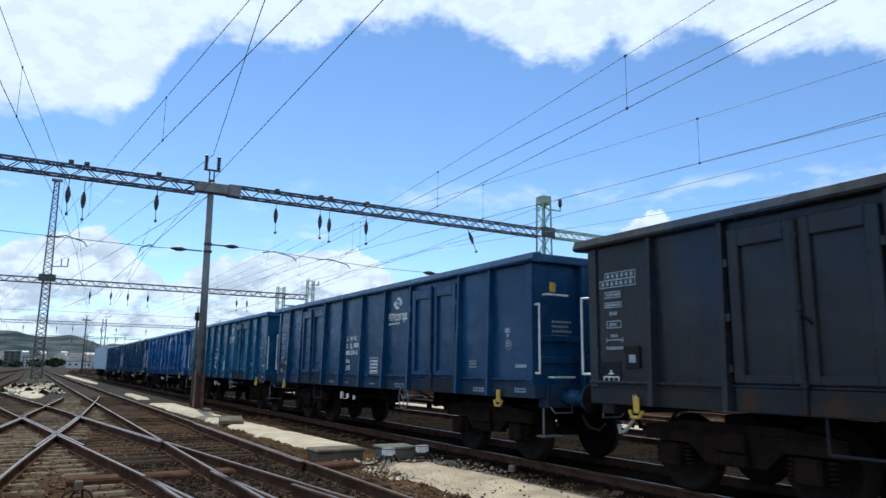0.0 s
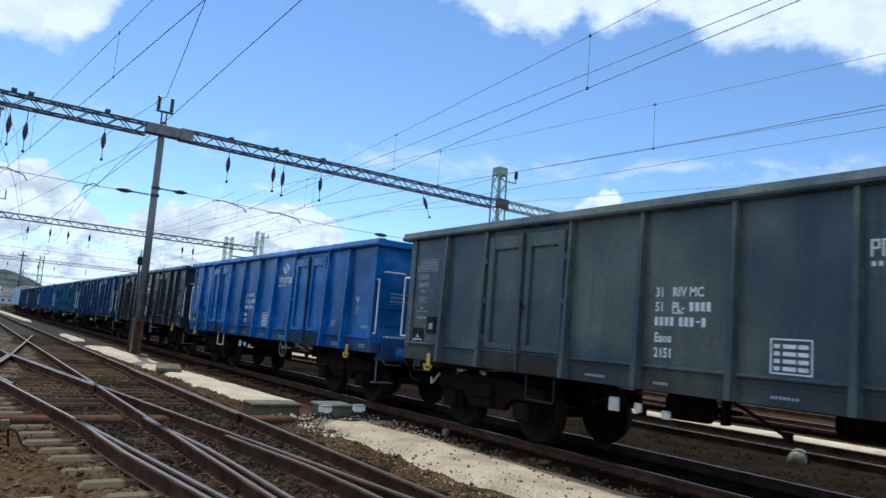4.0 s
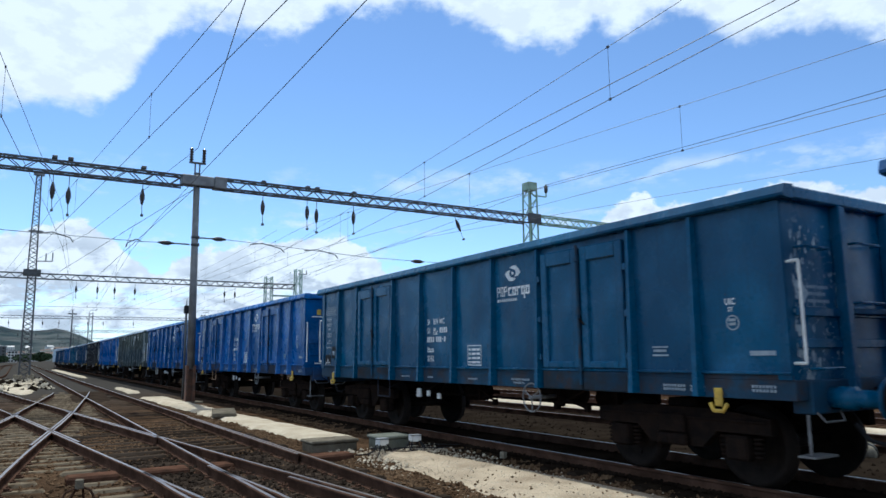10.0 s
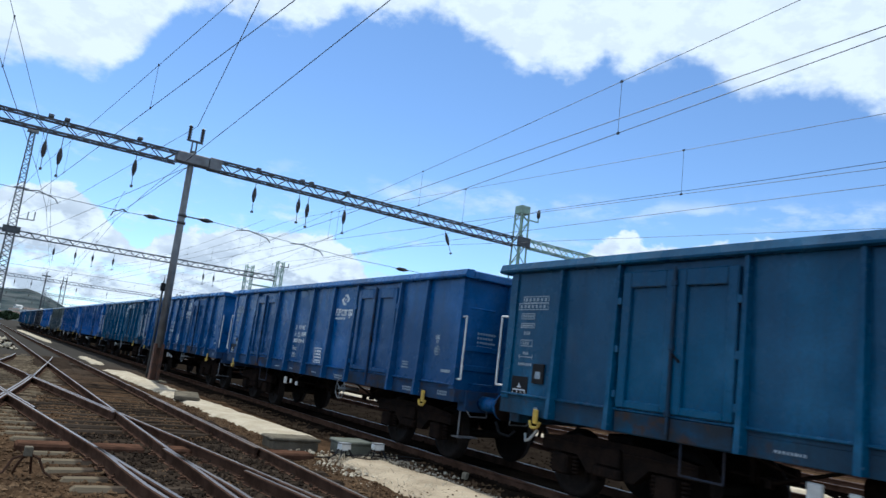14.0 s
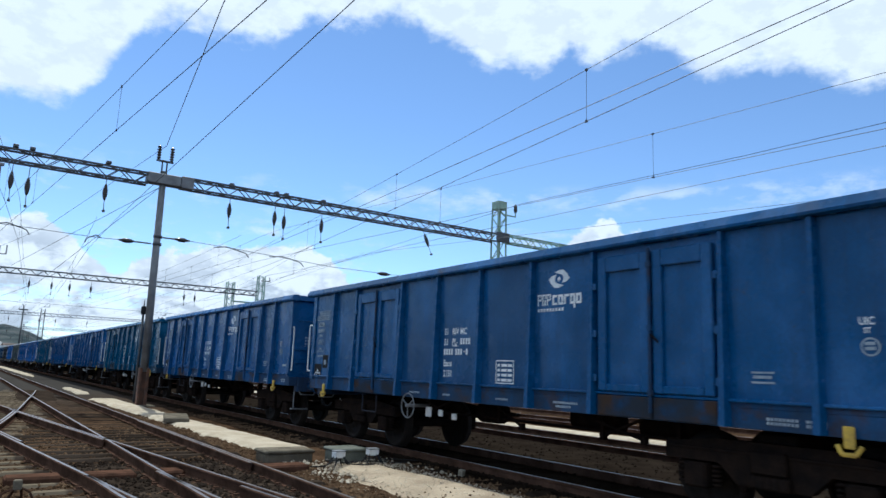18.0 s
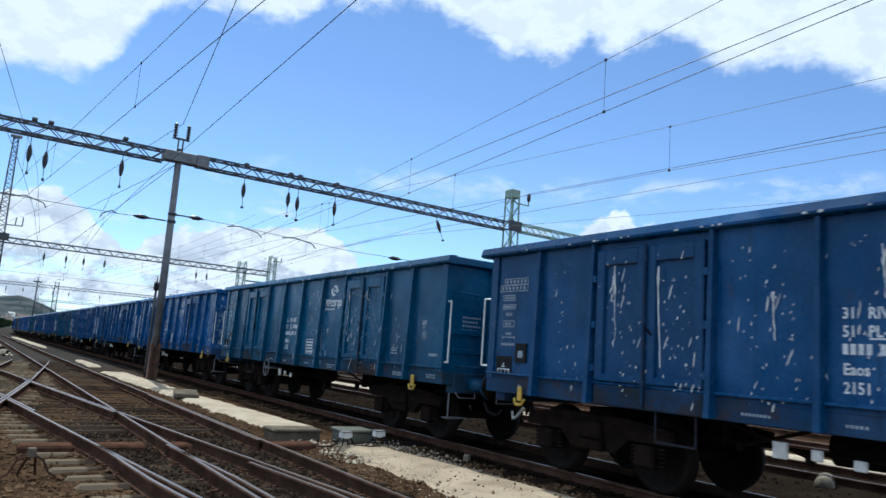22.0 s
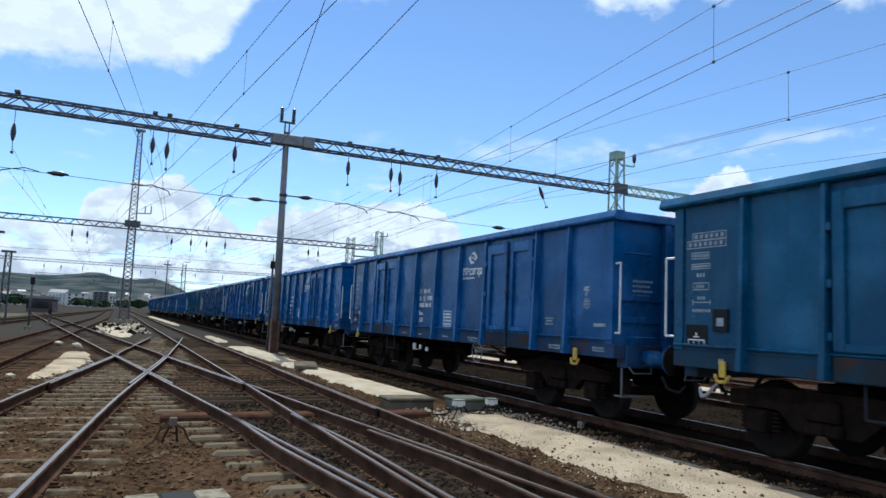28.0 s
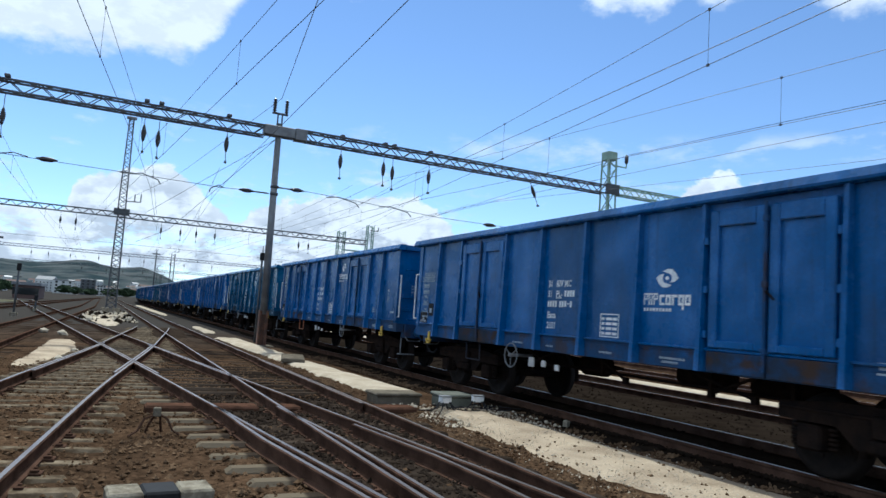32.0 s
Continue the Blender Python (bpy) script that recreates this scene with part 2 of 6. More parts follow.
PAINT = wagon_paint("wagon_paint", 0.0)
SOILPAINT = wagon_paint("soiled_wagon_paint", 0.6)
CAKED = wagon_paint("dirt_caked_wagon_paint", 0.92)
IRON = material("grimy_iron", (0.011, 0.0095, 0.009), 0.88, 0.0, (0.024, 0.016, 0.0125), 6, 40, 0.5, 0.75, gloss=0.0)
TAN = material("tan_step_paint", (0.36, 0.24, 0.15), 0.7, 0, (0.2, 0.12, 0.08), 9, 50, 0.1, 0.7)
ORANGE = material("orange_step_paint", (0.45, 0.15, 0.05), 0.65, 0, (0.25, 0.09, 0.04), 9, 50, 0.1, 0.7)
SOILED = material("dirt_brown_sill", (0.019, 0.026, 0.042), 0.85, 0, (0.036, 0.027, 0.023), 2.5, 30, 0.3, 0.8, gloss=0.1)
TREAD = material("grimy_wheel_steel", (0.011, 0.009, 0.008), 0.8, 0.0, (0.022, 0.016, 0.013), 8, 60, 0.1, 0.6, gloss=0.1)
WHITE = material("white_paint", (0.72, 0.73, 0.72), 0.55, 0, (0.4, 0.4, 0.4), 7, 60, 0.05, 0.6)
LETTER = material("white_lettering", (0.8, 0.82, 0.83), 0.6, 0, (0.4, 0.47, 0.54), 9, 45, 0.0, 0.5)
FADED = material("faded_white_stencil", (0.34, 0.4, 0.45), 0.6, 0, (0.13, 0.18, 0.25), 9, 45, 0.0, 0.6)
BLACKP = material("black_panel_paint", (0.018, 0.018, 0.02), 0.75, 0, None, 8, 50, 0.05, gloss=0.15)
YELLOW = material("yellow_paint", (0.62, 0.42, 0.05), 0.55, 0, (0.3, 0.2, 0.04), 12, 60, 0.1, 0.7)
RUSTY = material("rust", (0.1, 0.052, 0.034), 0.9, 0.0, (0.05, 0.028, 0.019), 6, 40, 0.4, 0.9, gloss=0.0)
RAILSIDE = material("rusty_rail", (0.09, 0.052, 0.036), 0.88, 0.0, (0.036, 0.021, 0.015), 3, 40, 0.3, 0.9, gloss=0.0)
RAILTOP = material("polished_rail_head", (0.17, 0.152, 0.142), 0.4, 1.0, (0.09, 0.068, 0.056), 1.2, 30, 0.05, 0.5)
SLEEPER = material("weathered_sleeper", (0.19, 0.152, 0.105), 0.9, 0, (0.062, 0.043, 0.027), 7.0, 45, 0.7, 0.95, tint_random=0.28, gloss=0.0)
TURNSL = material("oiled_turnout_sleeper", (0.06, 0.046, 0.035), 0.9, 0, (0.018, 0.012, 0.008), 1.6, 45, 0.5, 0.95, tint_random=0.3, gloss=0.0)
def stained_ends(ma, base):
    """Oil has darkened the sleeper but for its outer end."""
    nt = ma.node_tree
    N, L = nt.nodes.new, nt.links.new
    bs = nt.nodes["Principled BSDF"]
    src = bs.inputs["Base Color"].links[0].from_socket
    sep = N("ShaderNodeSeparateXYZ")
    L(N("ShaderNodeTexCoord").outputs["Object"], sep.inputs[0])
    r = N("ShaderNodeMapRange")
    r.interpolation_type = "SMOOTHSTEP"
    r.inputs[1].default_value, r.inputs[2].default_value = -1.02, -0.98
    r.inputs[3].default_value, r.inputs[4].default_value = 0.85, 0.0
    L(sep.outputs[0], r.inputs[0])
    mx = N("ShaderNodeMix")
    mx.data_type = "RGBA"
    L(r.outputs[0], mx.inputs["Factor"])
    L(src, mx.inputs["A"])
    mx.inputs["B"].default_value = (*base, 1)
    L(mx.outputs["Result"], bs.inputs["Base Color"])


stained_ends(TURNSL, (0.15, 0.12, 0.083))
GRIT = material("oil_stained_ballast", (0.042, 0.031, 0.023), 0.95, 0, (0.02, 0.0145, 0.011), 1.6, 30, 0.9, 0.9, gloss=0.0)
# near-black ballast: the shade under the train is put into its colour
DARKSHADE = material("oily_dark_ballast", (0.022, 0.0165, 0.012), 0.95, 0, (0.011, 0.008, 0.006), 2.0, 30, 0.9, 0.9, gloss=0.0)
WOODSL = material("dark_timber_sleeper", (0.075, 0.052, 0.036), 0.9, 0, (0.028, 0.02, 0.015), 3.0, 45, 0.5, 0.8, tint_random=0.25, gloss=0.0)
DARKSL = material("oil_soaked_sleeper", (0.03, 0.022, 0.016), 0.9, 0, (0.012, 0.009, 0.007), 3.0, 45, 0.5, 0.8, tint_random=0.3, gloss=0.0)
CONCRETE = material("pale_concrete", (0.28, 0.25, 0.19), 0.92, 0, (0.11, 0.092, 0.07), 9.0, 55, 0.7, 0.95, gloss=0.0)
LIME = material("white_limestone_chippings", (0.5, 0.43, 0.33), 0.95, 0, (0.33, 0.27, 0.19), 2.2, 38, 1.0, 0.75, 0.25, gloss=0.0)
TRODDEN = material("trodden_limestone_chippings", (0.46, 0.375, 0.27), 0.95, 0, (0.21, 0.16, 0.11), 1.5, 30, 1.0, 0.85, 0.3, gloss=0.0)
GALV = material("weathered_galvanised_steel", (0.2, 0.21, 0.22), 0.55, 0.3, (0.11, 0.11, 0.12), 3, 40, 0.15, 0.8)
DARKST = material("dark_painted_steel", (0.085, 0.095, 0.105), 0.6, 0.2, (0.05, 0.05, 0.055), 3, 40, 0.15, 0.8, gloss=0.3)
GREENST = material("pale_green_painted_steel", (0.3, 0.46, 0.38), 0.6, 0.0, (0.2, 0.27, 0.22), 2.5, 40, 0.15, 0.8)
SLABM = material("dirty_concrete", (0.17, 0.145, 0.11), 0.9, 0, (0.075, 0.066, 0.05), 4, 40, 0.4, 0.8, gloss=0.0)
OCHRE = material("ochre_painted_base", (0.14, 0.062, 0.036), 0.8, 0, (0.045, 0.03, 0.024), 4, 40, 0.3, 0.9)
PORC = material("brown_glazed_porcelain", (0.03, 0.025, 0.027), 0.25, 0, None, 9, 60, 0.0)
WIRE = material("oxidised_copper_wire", (0.09, 0.095, 0.11), 0.6, 0.4, None, 8, 60, 0.0)
CABIN = material("grey_green_box_paint", (0.15, 0.155, 0.13), 0.85, 0, (0.09, 0.095, 0.075), 3, 40, 0.3, 0.8, gloss=0.05)
LOCOP = material("pale_blue_loco_paint", (0.3, 0.42, 0.55), 0.5, 0, (0.16, 0.22, 0.3), 2, 40, 0.1, 0.7)
GLASS = material("dark_window_glass", (0.015, 0.018, 0.022), 0.08, 0, None, 9, 60, 0.0)
RENDERW = material("white_facade", (0.5, 0.51, 0.5), 0.85, 0, (0.36, 0.37, 0.37), 0.05, 2, 0.0, 0.6)
RENDERC = material("cream_facade", (0.5, 0.45, 0.36), 0.85, 0, (0.4, 0.36, 0.3), 0.05, 2, 0.0, 0.6)
ROOFT = material("dull_roof_tiles", (0.13, 0.085, 0.07), 0.85, 0, (0.09, 0.065, 0.055), 0.3, 4, 0.0, 0.8)
BRICKR = material("brown_red_cladding", (0.1, 0.06, 0.05), 0.8, 0, (0.08, 0.04, 0.035), 0.3, 4, 0.0, 0.8)
LEAF = material("foliage", (0.045, 0.07, 0.034), 0.8, 0, (0.025, 0.042, 0.022), 0.8, 8, 0.0, 0.9, gloss=0.1)
BARK = material("bark", (0.09, 0.065, 0.045), 0.9, 0, None, 3, 30, 0.4)
# both hillside colours have the blue-grey of distance haze mixed in
HILL = material("wooded_hillside", (0.02, 0.034, 0.038), 0.95, 0, (0.085, 0.092, 0.09), 0.009, 0.05, 0.0, 0.9, 0.12, gloss=0.02)
GRASS = material("dry_grass", (0.075, 0.075, 0.04), 0.95, 0, (0.11, 0.095, 0.06), 0.3, 8, 0.3, 0.9, gloss=0.05)
STONE = material("ballast_stone", (0.16, 0.103, 0.06), 0.95, 0, (0.052, 0.03, 0.017), 2.0, 30, 0.3, 0.8, gloss=0.0)
LIMEST = material("limestone_pebble", (0.54, 0.47, 0.36), 0.95, 0, (0.36, 0.3, 0.22), 4.0, 30, 0.3, 0.8, gloss=0.0)


def ballast_ground():
    ma = material("brown_ballast", (0.115, 0.07, 0.041), 0.95, 0, (0.046, 0.029, 0.018), 0.9, 26, 1.0, 0.9, 0.2, gloss=0.0)
    nt = ma.node_tree
    N, L = nt.nodes.new, nt.links.new
    bs = nt.nodes["Principled BSDF"]
    vo = N("ShaderNodeTexVoronoi")
    vo.inputs["Scale"].default_value = 17.0
    L(N("ShaderNodeTexCoord").outputs["Object"], vo.inputs["Vector"])
    b = N("ShaderNodeBump")
    b.inputs["Strength"].default_value, b.inputs["Distance"].default_value = 0.9, 0.03
    b.invert = True
    L(vo.outputs["Distance"], b.inputs["Height"])
    L(b.outputs[0], bs.inputs["Normal"])
    src = bs.inputs["Base Color"].links[0].from_socket
    bw = N("ShaderNodeRGBToBW")
    L(vo.outputs["Color"], bw.inputs[0])
    hs = N("ShaderNodeMix")
    hs.data_type, hs.blend_type = "RGBA", "MULTIPLY"
    hs.inputs["Factor"].default_value = 0.6
    L(src, hs.inputs["A"])
    L(bw.outputs[0], hs.inputs["B"])
    # greyer further along the yard: distance haze painted into the base colour
    sep = N("ShaderNodeSeparateXYZ")
    L(N("ShaderNodeTexCoord").outputs["Object"], sep.inputs[0])
    no = N("ShaderNodeTexNoise")
    no.inputs["Scale"].default_value, no.inputs["Detail"].default_value = 0.25, 5
    ad = N("ShaderNodeMath")
    ad.operation = "MULTIPLY_ADD"
    L(no.outputs[0], ad.inputs[0])
    ad.inputs[1].default_value = 26.0
    L(sep.outputs[1], ad.inputs[2])
    r = N("ShaderNodeMapRange")
    r.interpolation_type = "SMOOTHSTEP"
    r.inputs[1].default_value, r.inputs[2].default_value = 30.0, 58.0
    L(ad.outputs[0], r.inputs[0])
    hazed = N("ShaderNodeMix")
    hazed.data_type = "RGBA"
    L(r.outputs[0], hazed.inputs["Factor"])
    L(hs.outputs["Result"], hazed.inputs["A"])
    hazed.inputs["B"].default_value = (0.052, 0.047, 0.042, 1)
    L(hazed.outputs["Result"], bs.inputs["Base Color"])
    return ma


BALLAST = ballast_ground()


# ---- mesh helpers ----
def part(name, bm, mat, parent=None, label="", smooth=False):
    me = bpy.data.meshes.new(name)
    bm.to_mesh(me)
    bm.free()
    for q in (mat if isinstance(mat, (list, tuple)) else [mat]):
        me.materials.append(q)
    if smooth:
        me.shade_smooth()
    ob = new(name, me)
    ob.parent = parent
    if label:
        tagged(ob, label)
    return ob


def share(ob, m, parent=None):
    """Another object on the same mesh, at the pose m."""
    o = bpy.data.objects.new(ob.name, ob.data)
    scene.collection.objects.link(o)
    o.parent = parent or ob.parent
    o.matrix_basis = m
    return o


def empty(name, m=None):
    e = new(name)
    e.empty_display_size = 0.2
    if m is not None:
        e.matrix_basis = m
    return e


def box(bm, x0, x1, y0, y1, z0, z1, bevel=0.0, mat=0):
    vs = [bm.verts.new((x, y, z)) for x in (x0, x1) for y in (y0, y1) for z in (z0, z1)]
    fs = [bm.faces.new([vs[i] for i in q]) for q in
          ((0, 1, 3, 2), (4, 6, 7, 5), (0, 4, 5, 1), (2, 3, 7, 6), (0, 2, 6, 4), (1, 5, 7, 3))]
    for f in fs:
        f.material_index = mat
    if bevel:
        es = list({e for f in fs for e in f.edges})
        bmesh.ops.bevel(bm, geom=es, offset=bevel, segments=1, affect="EDGES")
    return bm


def rod(bm, p, q, r, n=6, r2=None, mat=0, cap=True):
    """A round bar from p to q, tapering from r to r2."""
    p, q = Vector(p), Vector(q)
    r2 = r if r2 is None else r2
    d = (q - p).normalized()
    a = d.orthogonal().normalized()
    b = d.cross(a)
    rings = []
    for c, rr in ((p, r), (q, r2)):
        rings.append([bm.verts.new(c + rr * (math.cos(t) * a + math.sin(t) * b)) for t in (2 * math.pi * i / n for i in range(n))])
    for i in range(n):
        f = bm.faces.new((rings[0][i], rings[0][(i + 1) % n], rings[1][(i + 1) % n], rings[1][i]))
        f.material_index = mat
        f.smooth = n > 6
    if cap:
        bm.faces.new(rings[0][::-1]).material_index = mat
        bm.faces.new(rings[1]).material_index = mat
    return bm


def pipe(bm, pts, r, n=6, mat=0):
    for p, q in zip(pts, pts[1:]):
        rod(bm, p, q, r, n, mat=mat)
    return bm


def tube(bm, pts, r, n=5):
    """One continuous round wire through the points."""
    pts = [Vector(p) for p in pts]
    rings = []
    for i, p in enumerate(pts):
        d = (pts[min(i + 1, len(pts) - 1)] - pts[max(0, i - 1)]).normalized()
        a = Vector((0, 0, 1)).cross(d)
        a = a.normalized() if a.length > 1e-3 else Vector((1, 0, 0))
        b = d.cross(a)
        rings.append([bm.verts.new(p + r * (math.cos(t) * a + math.sin(t) * b)) for t in (2 * math.pi * k / n for k in range(n))])
    for a, b in zip(rings, rings[1:]):
        for k in range(n):
            bm.faces.new((a[k], a[(k + 1) % n], b[(k + 1) % n], b[k]))
    return bm


def lathe(bm, prof, n=12, axis="z", at=(0, 0, 0), mat=0):
    """Turned about an axis: prof is (radius, height) pairs."""
    rings = []
    for r, h in prof:
        ring = []
        for i in range(n):
            t = 2 * math.pi * i / n
            c, s = r * math.cos(t), r * math.sin(t)
            v = {"z": (c, s, h), "x": (h, c, s), "y": (c, h, s)}[axis]
            ring.append(bm.verts.new(Vector(v) + Vector(at)))
        rings.append(ring)
    for a, b in zip(rings, rings[1:]):
        for i in range(n):
            f = bm.faces.new((a[i], a[(i + 1) % n], b[(i + 1) % n], b[i]))
            f.material_index = mat
            f.smooth = True
    bm.faces.new(rings[0][::-1]).material_index = mat
    bm.faces.new(rings[-1]).material_index = mat
    return bm


def B():
    return bmesh.new()


def letters(text, size, at, parent, name="lettering", mat=None, squeeze=0.85):
    """Text on the wagon's near side (facing -x), reading towards -y from `at`."""
    cu = bpy.data.curves.new(name, "FONT")
    cu.body, cu.size, cu.resolution_u, cu.offset = text, size, 2, size * 0.022
    tmp = bpy.data.objects.new(name, cu)
    me = bpy.data.meshes.new_from_object(tmp)
    bpy.data.objects.remove(tmp)
    me.materials.clear()
    me.materials.append(mat or LETTER)
    ob = new(name, me)
    ob.parent = parent
    ob.matrix_basis = Matrix.Translation(at) @ Matrix(((0, 0, -1), (-1, 0, 0), (0, 1, 0))).to_4x4() @ Matrix.Diagonal((squeeze, 1, 1, 1))
    return ob


# ---- ground and tracks ----
def ease(t):
    t = min(1, max(0, t))
    return t * t * (3 - 2 * t)


def track_one(y):
    """Middle line of the plain track that leans towards the straight one and joins it."""
    if y < 34:
        return -2.12 + 0.113 * y + 0.24 * ease((y - 11) / 13)
    d = min(y - 34, 23.5)
    return 1.962 + 0.1113 * d - 0.1113 * d * d / 47.0


def track_two(y):
    """Middle line of the turnout's curved route, which crosses track one and joins the outer track."""
    d = min(max(5.5 - y, 0.0), 5.6)
    return 2.93 - 0.121 * max(y - 5.5, 0.0) + 0.121 * d - 0.0108 * d * d


def track_outer(y):
    return -3.72 + 0.024 * min(y, 90)


STRAIGHT = 3.27
BEND, RADIUS = 150.0, 1200.0     # the running lines bend to the right far along the yard


def bend(y):
    return max(0.0, y - BEND) ** 2 / (2 * RADIUS)


def ground_z(x, y):
    """Height of the uneven ballast; flat further out."""
    if not (-8 < x < 8 and 0 < y < 52):
        return GROUND - 0.03
    d = x - track_one(y)
    crown = 0.055 * math.exp(-(d / 0.3) ** 2) * (1 - ease((y - 9) / 6)) if abs(d) < 1 else 0.0
    return GROUND - 0.022 + crown + 0.026 * noise.noise((x * 0.9, y * 0.9, 0)) + 0.026 * noise.noise((x * 2.9, y * 2.9, 4))


def ground_sheet():
    bm = B()
    xs = [-4500, -900, -200, -60, -25, -14, -11, -9] + [-7 + i * 0.25 for i in range(57)] + [8.5, 10, 12, 15, 20, 30, 45, 80, 220, 900, 4500]
    ys = [-4500, -900, -200, -60, -20, -8, -4, -1] + [1 + i * 0.25 for i in range(120)] + [32 + i for i in range(20)] + [56, 62, 70, 80, 95, 120, 160, 260, 500, 1000, 2000, 4500]
    grid = []
    for y in ys:
        row = []
        for x in xs:
            row.append(bm.verts.new((x, y, ground_z(x, y))))
        grid.append(row)
    for a, b in zip(grid, grid[1:]):
        for i in range(len(xs) - 1):
            bm.faces.new((a[i], a[i + 1], b[i + 1], b[i]))
    g = part("ground", bm, BALLAST, smooth=True)
    tagged(g, "brown stony ballast ground of a railway yard", "ground", kind="structure")


ground_sheet()

RAIL_PROFILE = [(-0.07, -0.165), (0.07, -0.165), (0.07, -0.15), (0.012, -0.13), (0.012, -0.045), (0.036, -0.035), (0.036, -0.012),
                (0.022, 0.0), (-0.022, 0.0), (-0.036, -0.012), (-0.036, -0.035), (-0.012, -0.045), (-0.012, -0.13), (-0.07, -0.15)]


def rail(path, parent, head=RAILTOP):
    """A rail swept along plan points."""
    bm = B()
    rings = []
    for i, (x, y) in enumerate(path):
        a, b = path[max(0, i - 1)], path[min(len(path) - 1, i + 1)]
        d = Vector((b[0] - a[0], b[1] - a[1])).normalized()
        rings.append([bm.verts.new((x + u * d.y, y - u * d.x, w)) for u, w in RAIL_PROFILE])
    n = len(RAIL_PROFILE)
    for a, b in zip(rings, rings[1:]):
        for i in range(n):
            f = bm.faces.new((a[i], a[(i + 1) % n], b[(i + 1) % n], b[i]))
            f.material_index = 1 if i == 7 else 0
    bm.faces.new(rings[0])
    bm.faces.new(rings[-1][::-1])
    return part("rail", bm, [RAILSIDE, head], parent)


def ysteps(y0, y1):
    out, y = [], y0
    while y < y1:
        out.append(y)
        y += 1.0 if y < 60 else 6.0
    return out + [y1]


def rails_of(fx, y0, y1, parent, head=RAILTOP):
    for side in (-0.7535, 0.7535):
        rail([(fx(y) + side, y) for y in ysteps(y0, y1)], parent, head)


def track(name, label):
    t = empty(name)
    tagged(t, label, "railway track", kind="structure")
    return t


tr_train = track("track_1", "running track under the freight train with rusty rails")
rails_of(lambda y: TRACK_X + bend(y), -330, 460, tr_train)
# dark sheet under and beside the train, coloured to deepen the train's shade
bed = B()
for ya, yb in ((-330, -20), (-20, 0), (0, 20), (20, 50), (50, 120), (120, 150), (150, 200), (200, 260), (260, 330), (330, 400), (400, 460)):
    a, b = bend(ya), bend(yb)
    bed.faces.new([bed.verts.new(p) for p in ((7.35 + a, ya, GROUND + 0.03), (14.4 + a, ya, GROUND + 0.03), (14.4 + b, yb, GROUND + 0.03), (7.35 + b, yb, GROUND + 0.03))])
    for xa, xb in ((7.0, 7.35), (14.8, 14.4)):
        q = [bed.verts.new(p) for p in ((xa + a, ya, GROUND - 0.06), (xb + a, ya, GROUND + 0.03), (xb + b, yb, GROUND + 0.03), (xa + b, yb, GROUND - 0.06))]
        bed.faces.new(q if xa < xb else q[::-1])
part("ballast_bed", bed, DARKSHADE, tr_train, "dark ballast under and beside the train, its shade in the colour")
tr_one = track("track_2", "plain track with worn pale sleepers and polished rail heads")
rails_of(track_one, -12, 38, tr_one)
tr_straight = track("track_3", "turnout with dark long sleepers and several closely set rails")
rails_of(lambda y: STRAIGHT, -12, 300, tr_straight)
rails_of(track_two, -12, 112, tr_straight)
fill = B()
n = 44
edge_l = [fill.verts.new((track_two(-9 + i * 0.5) - 0.83 + 0.1 * noise.noise((i * 0.7, 0, 2)), -9 + i * 0.5, GROUND - 0.06)) for i in range(n)]
mid_l = [fill.verts.new((v.co.x + 0.14, v.co.y, GROUND + 0.012)) for v in edge_l]
mid_r = [fill.verts.new((4.16 + 0.1 * noise.noise((i * 0.9, 3, 2)), -9 + i * 0.5, GROUND + 0.012)) for i in range(n)]
edge_r = [fill.verts.new((v.co.x + 0.2, v.co.y, GROUND - 0.06)) for v in mid_r]
for a, b in ((edge_l, mid_l), (mid_l, mid_r), (mid_r, edge_r)):
    for i in range(n - 1):
        fill.faces.new((a[i], b[i], b[i + 1], a[i + 1]))
part("ballast_bed", fill, GRIT, tr_straight, "oil-blackened ballast between the turnout's rails")
tr_outer = track("track_4", "outer yard track with dark sleepers")
rails_of(track_outer, -10, 260, tr_outer, RUSTY)
tr_left = track("track_5", "far yard track on dark ballast")
rails_of(lambda y: -9.6 + 0.03 * y, 5, 300, tr_left, RUSTY)
for i, x in enumerate((13.0, 17.8, 22.6)):
    t = track("track_%d" % (6 + i), "yard track on the far side of the train")
    tr_beyond = tr_beyond if i else t
    rails_of(lambda y: x + bend(y), -60, 300, t)
# check rails of the crossing and the second blade beside the left stock rail
for off in (-0.68, 0.68):
    rail([(track_one(y) + off, y) for y in ysteps(15.0, 24.0)], tr_one)
    rail([(track_two(y) + off, y) for y in ysteps(15.0, 24.0)], tr_straight)
# extra rails of the turnout: outer stock rail, and check rails inside the others
rail([(track_two(y) - 0.7535 - 0.13 * ease((10.5 - y) / 2.5) - 0.05 * ease((4 - y) / 8), y) for y in ysteps(-11.0, 10.5)], tr_straight)
rail([(STRAIGHT - 0.7535 - 0.06 + 0.2 * ease((11 - y) / 3.5), y) for y in ysteps(-11.0, 10.6)], tr_straight)
rail([(min(track_two(y) + 0.62, 3.41), y) for y in ysteps(-11.0, 9.0)], tr_straight)
rail([(STRAIGHT + 0.685, y) for y in ysteps(11.0, 19.5)], tr_straight)


# ---- wagons ----
HALF = 6.385            # half the body's length
W = 1.45                # half its width
POSTS = [1.15, 2.21, 4.01, 5.19, 6.40, 7.61, 8.80, 10.67, 11.65]     # from the far end along the side
DOORS = [(2.21, 4.01), (8.80, 10.67)]


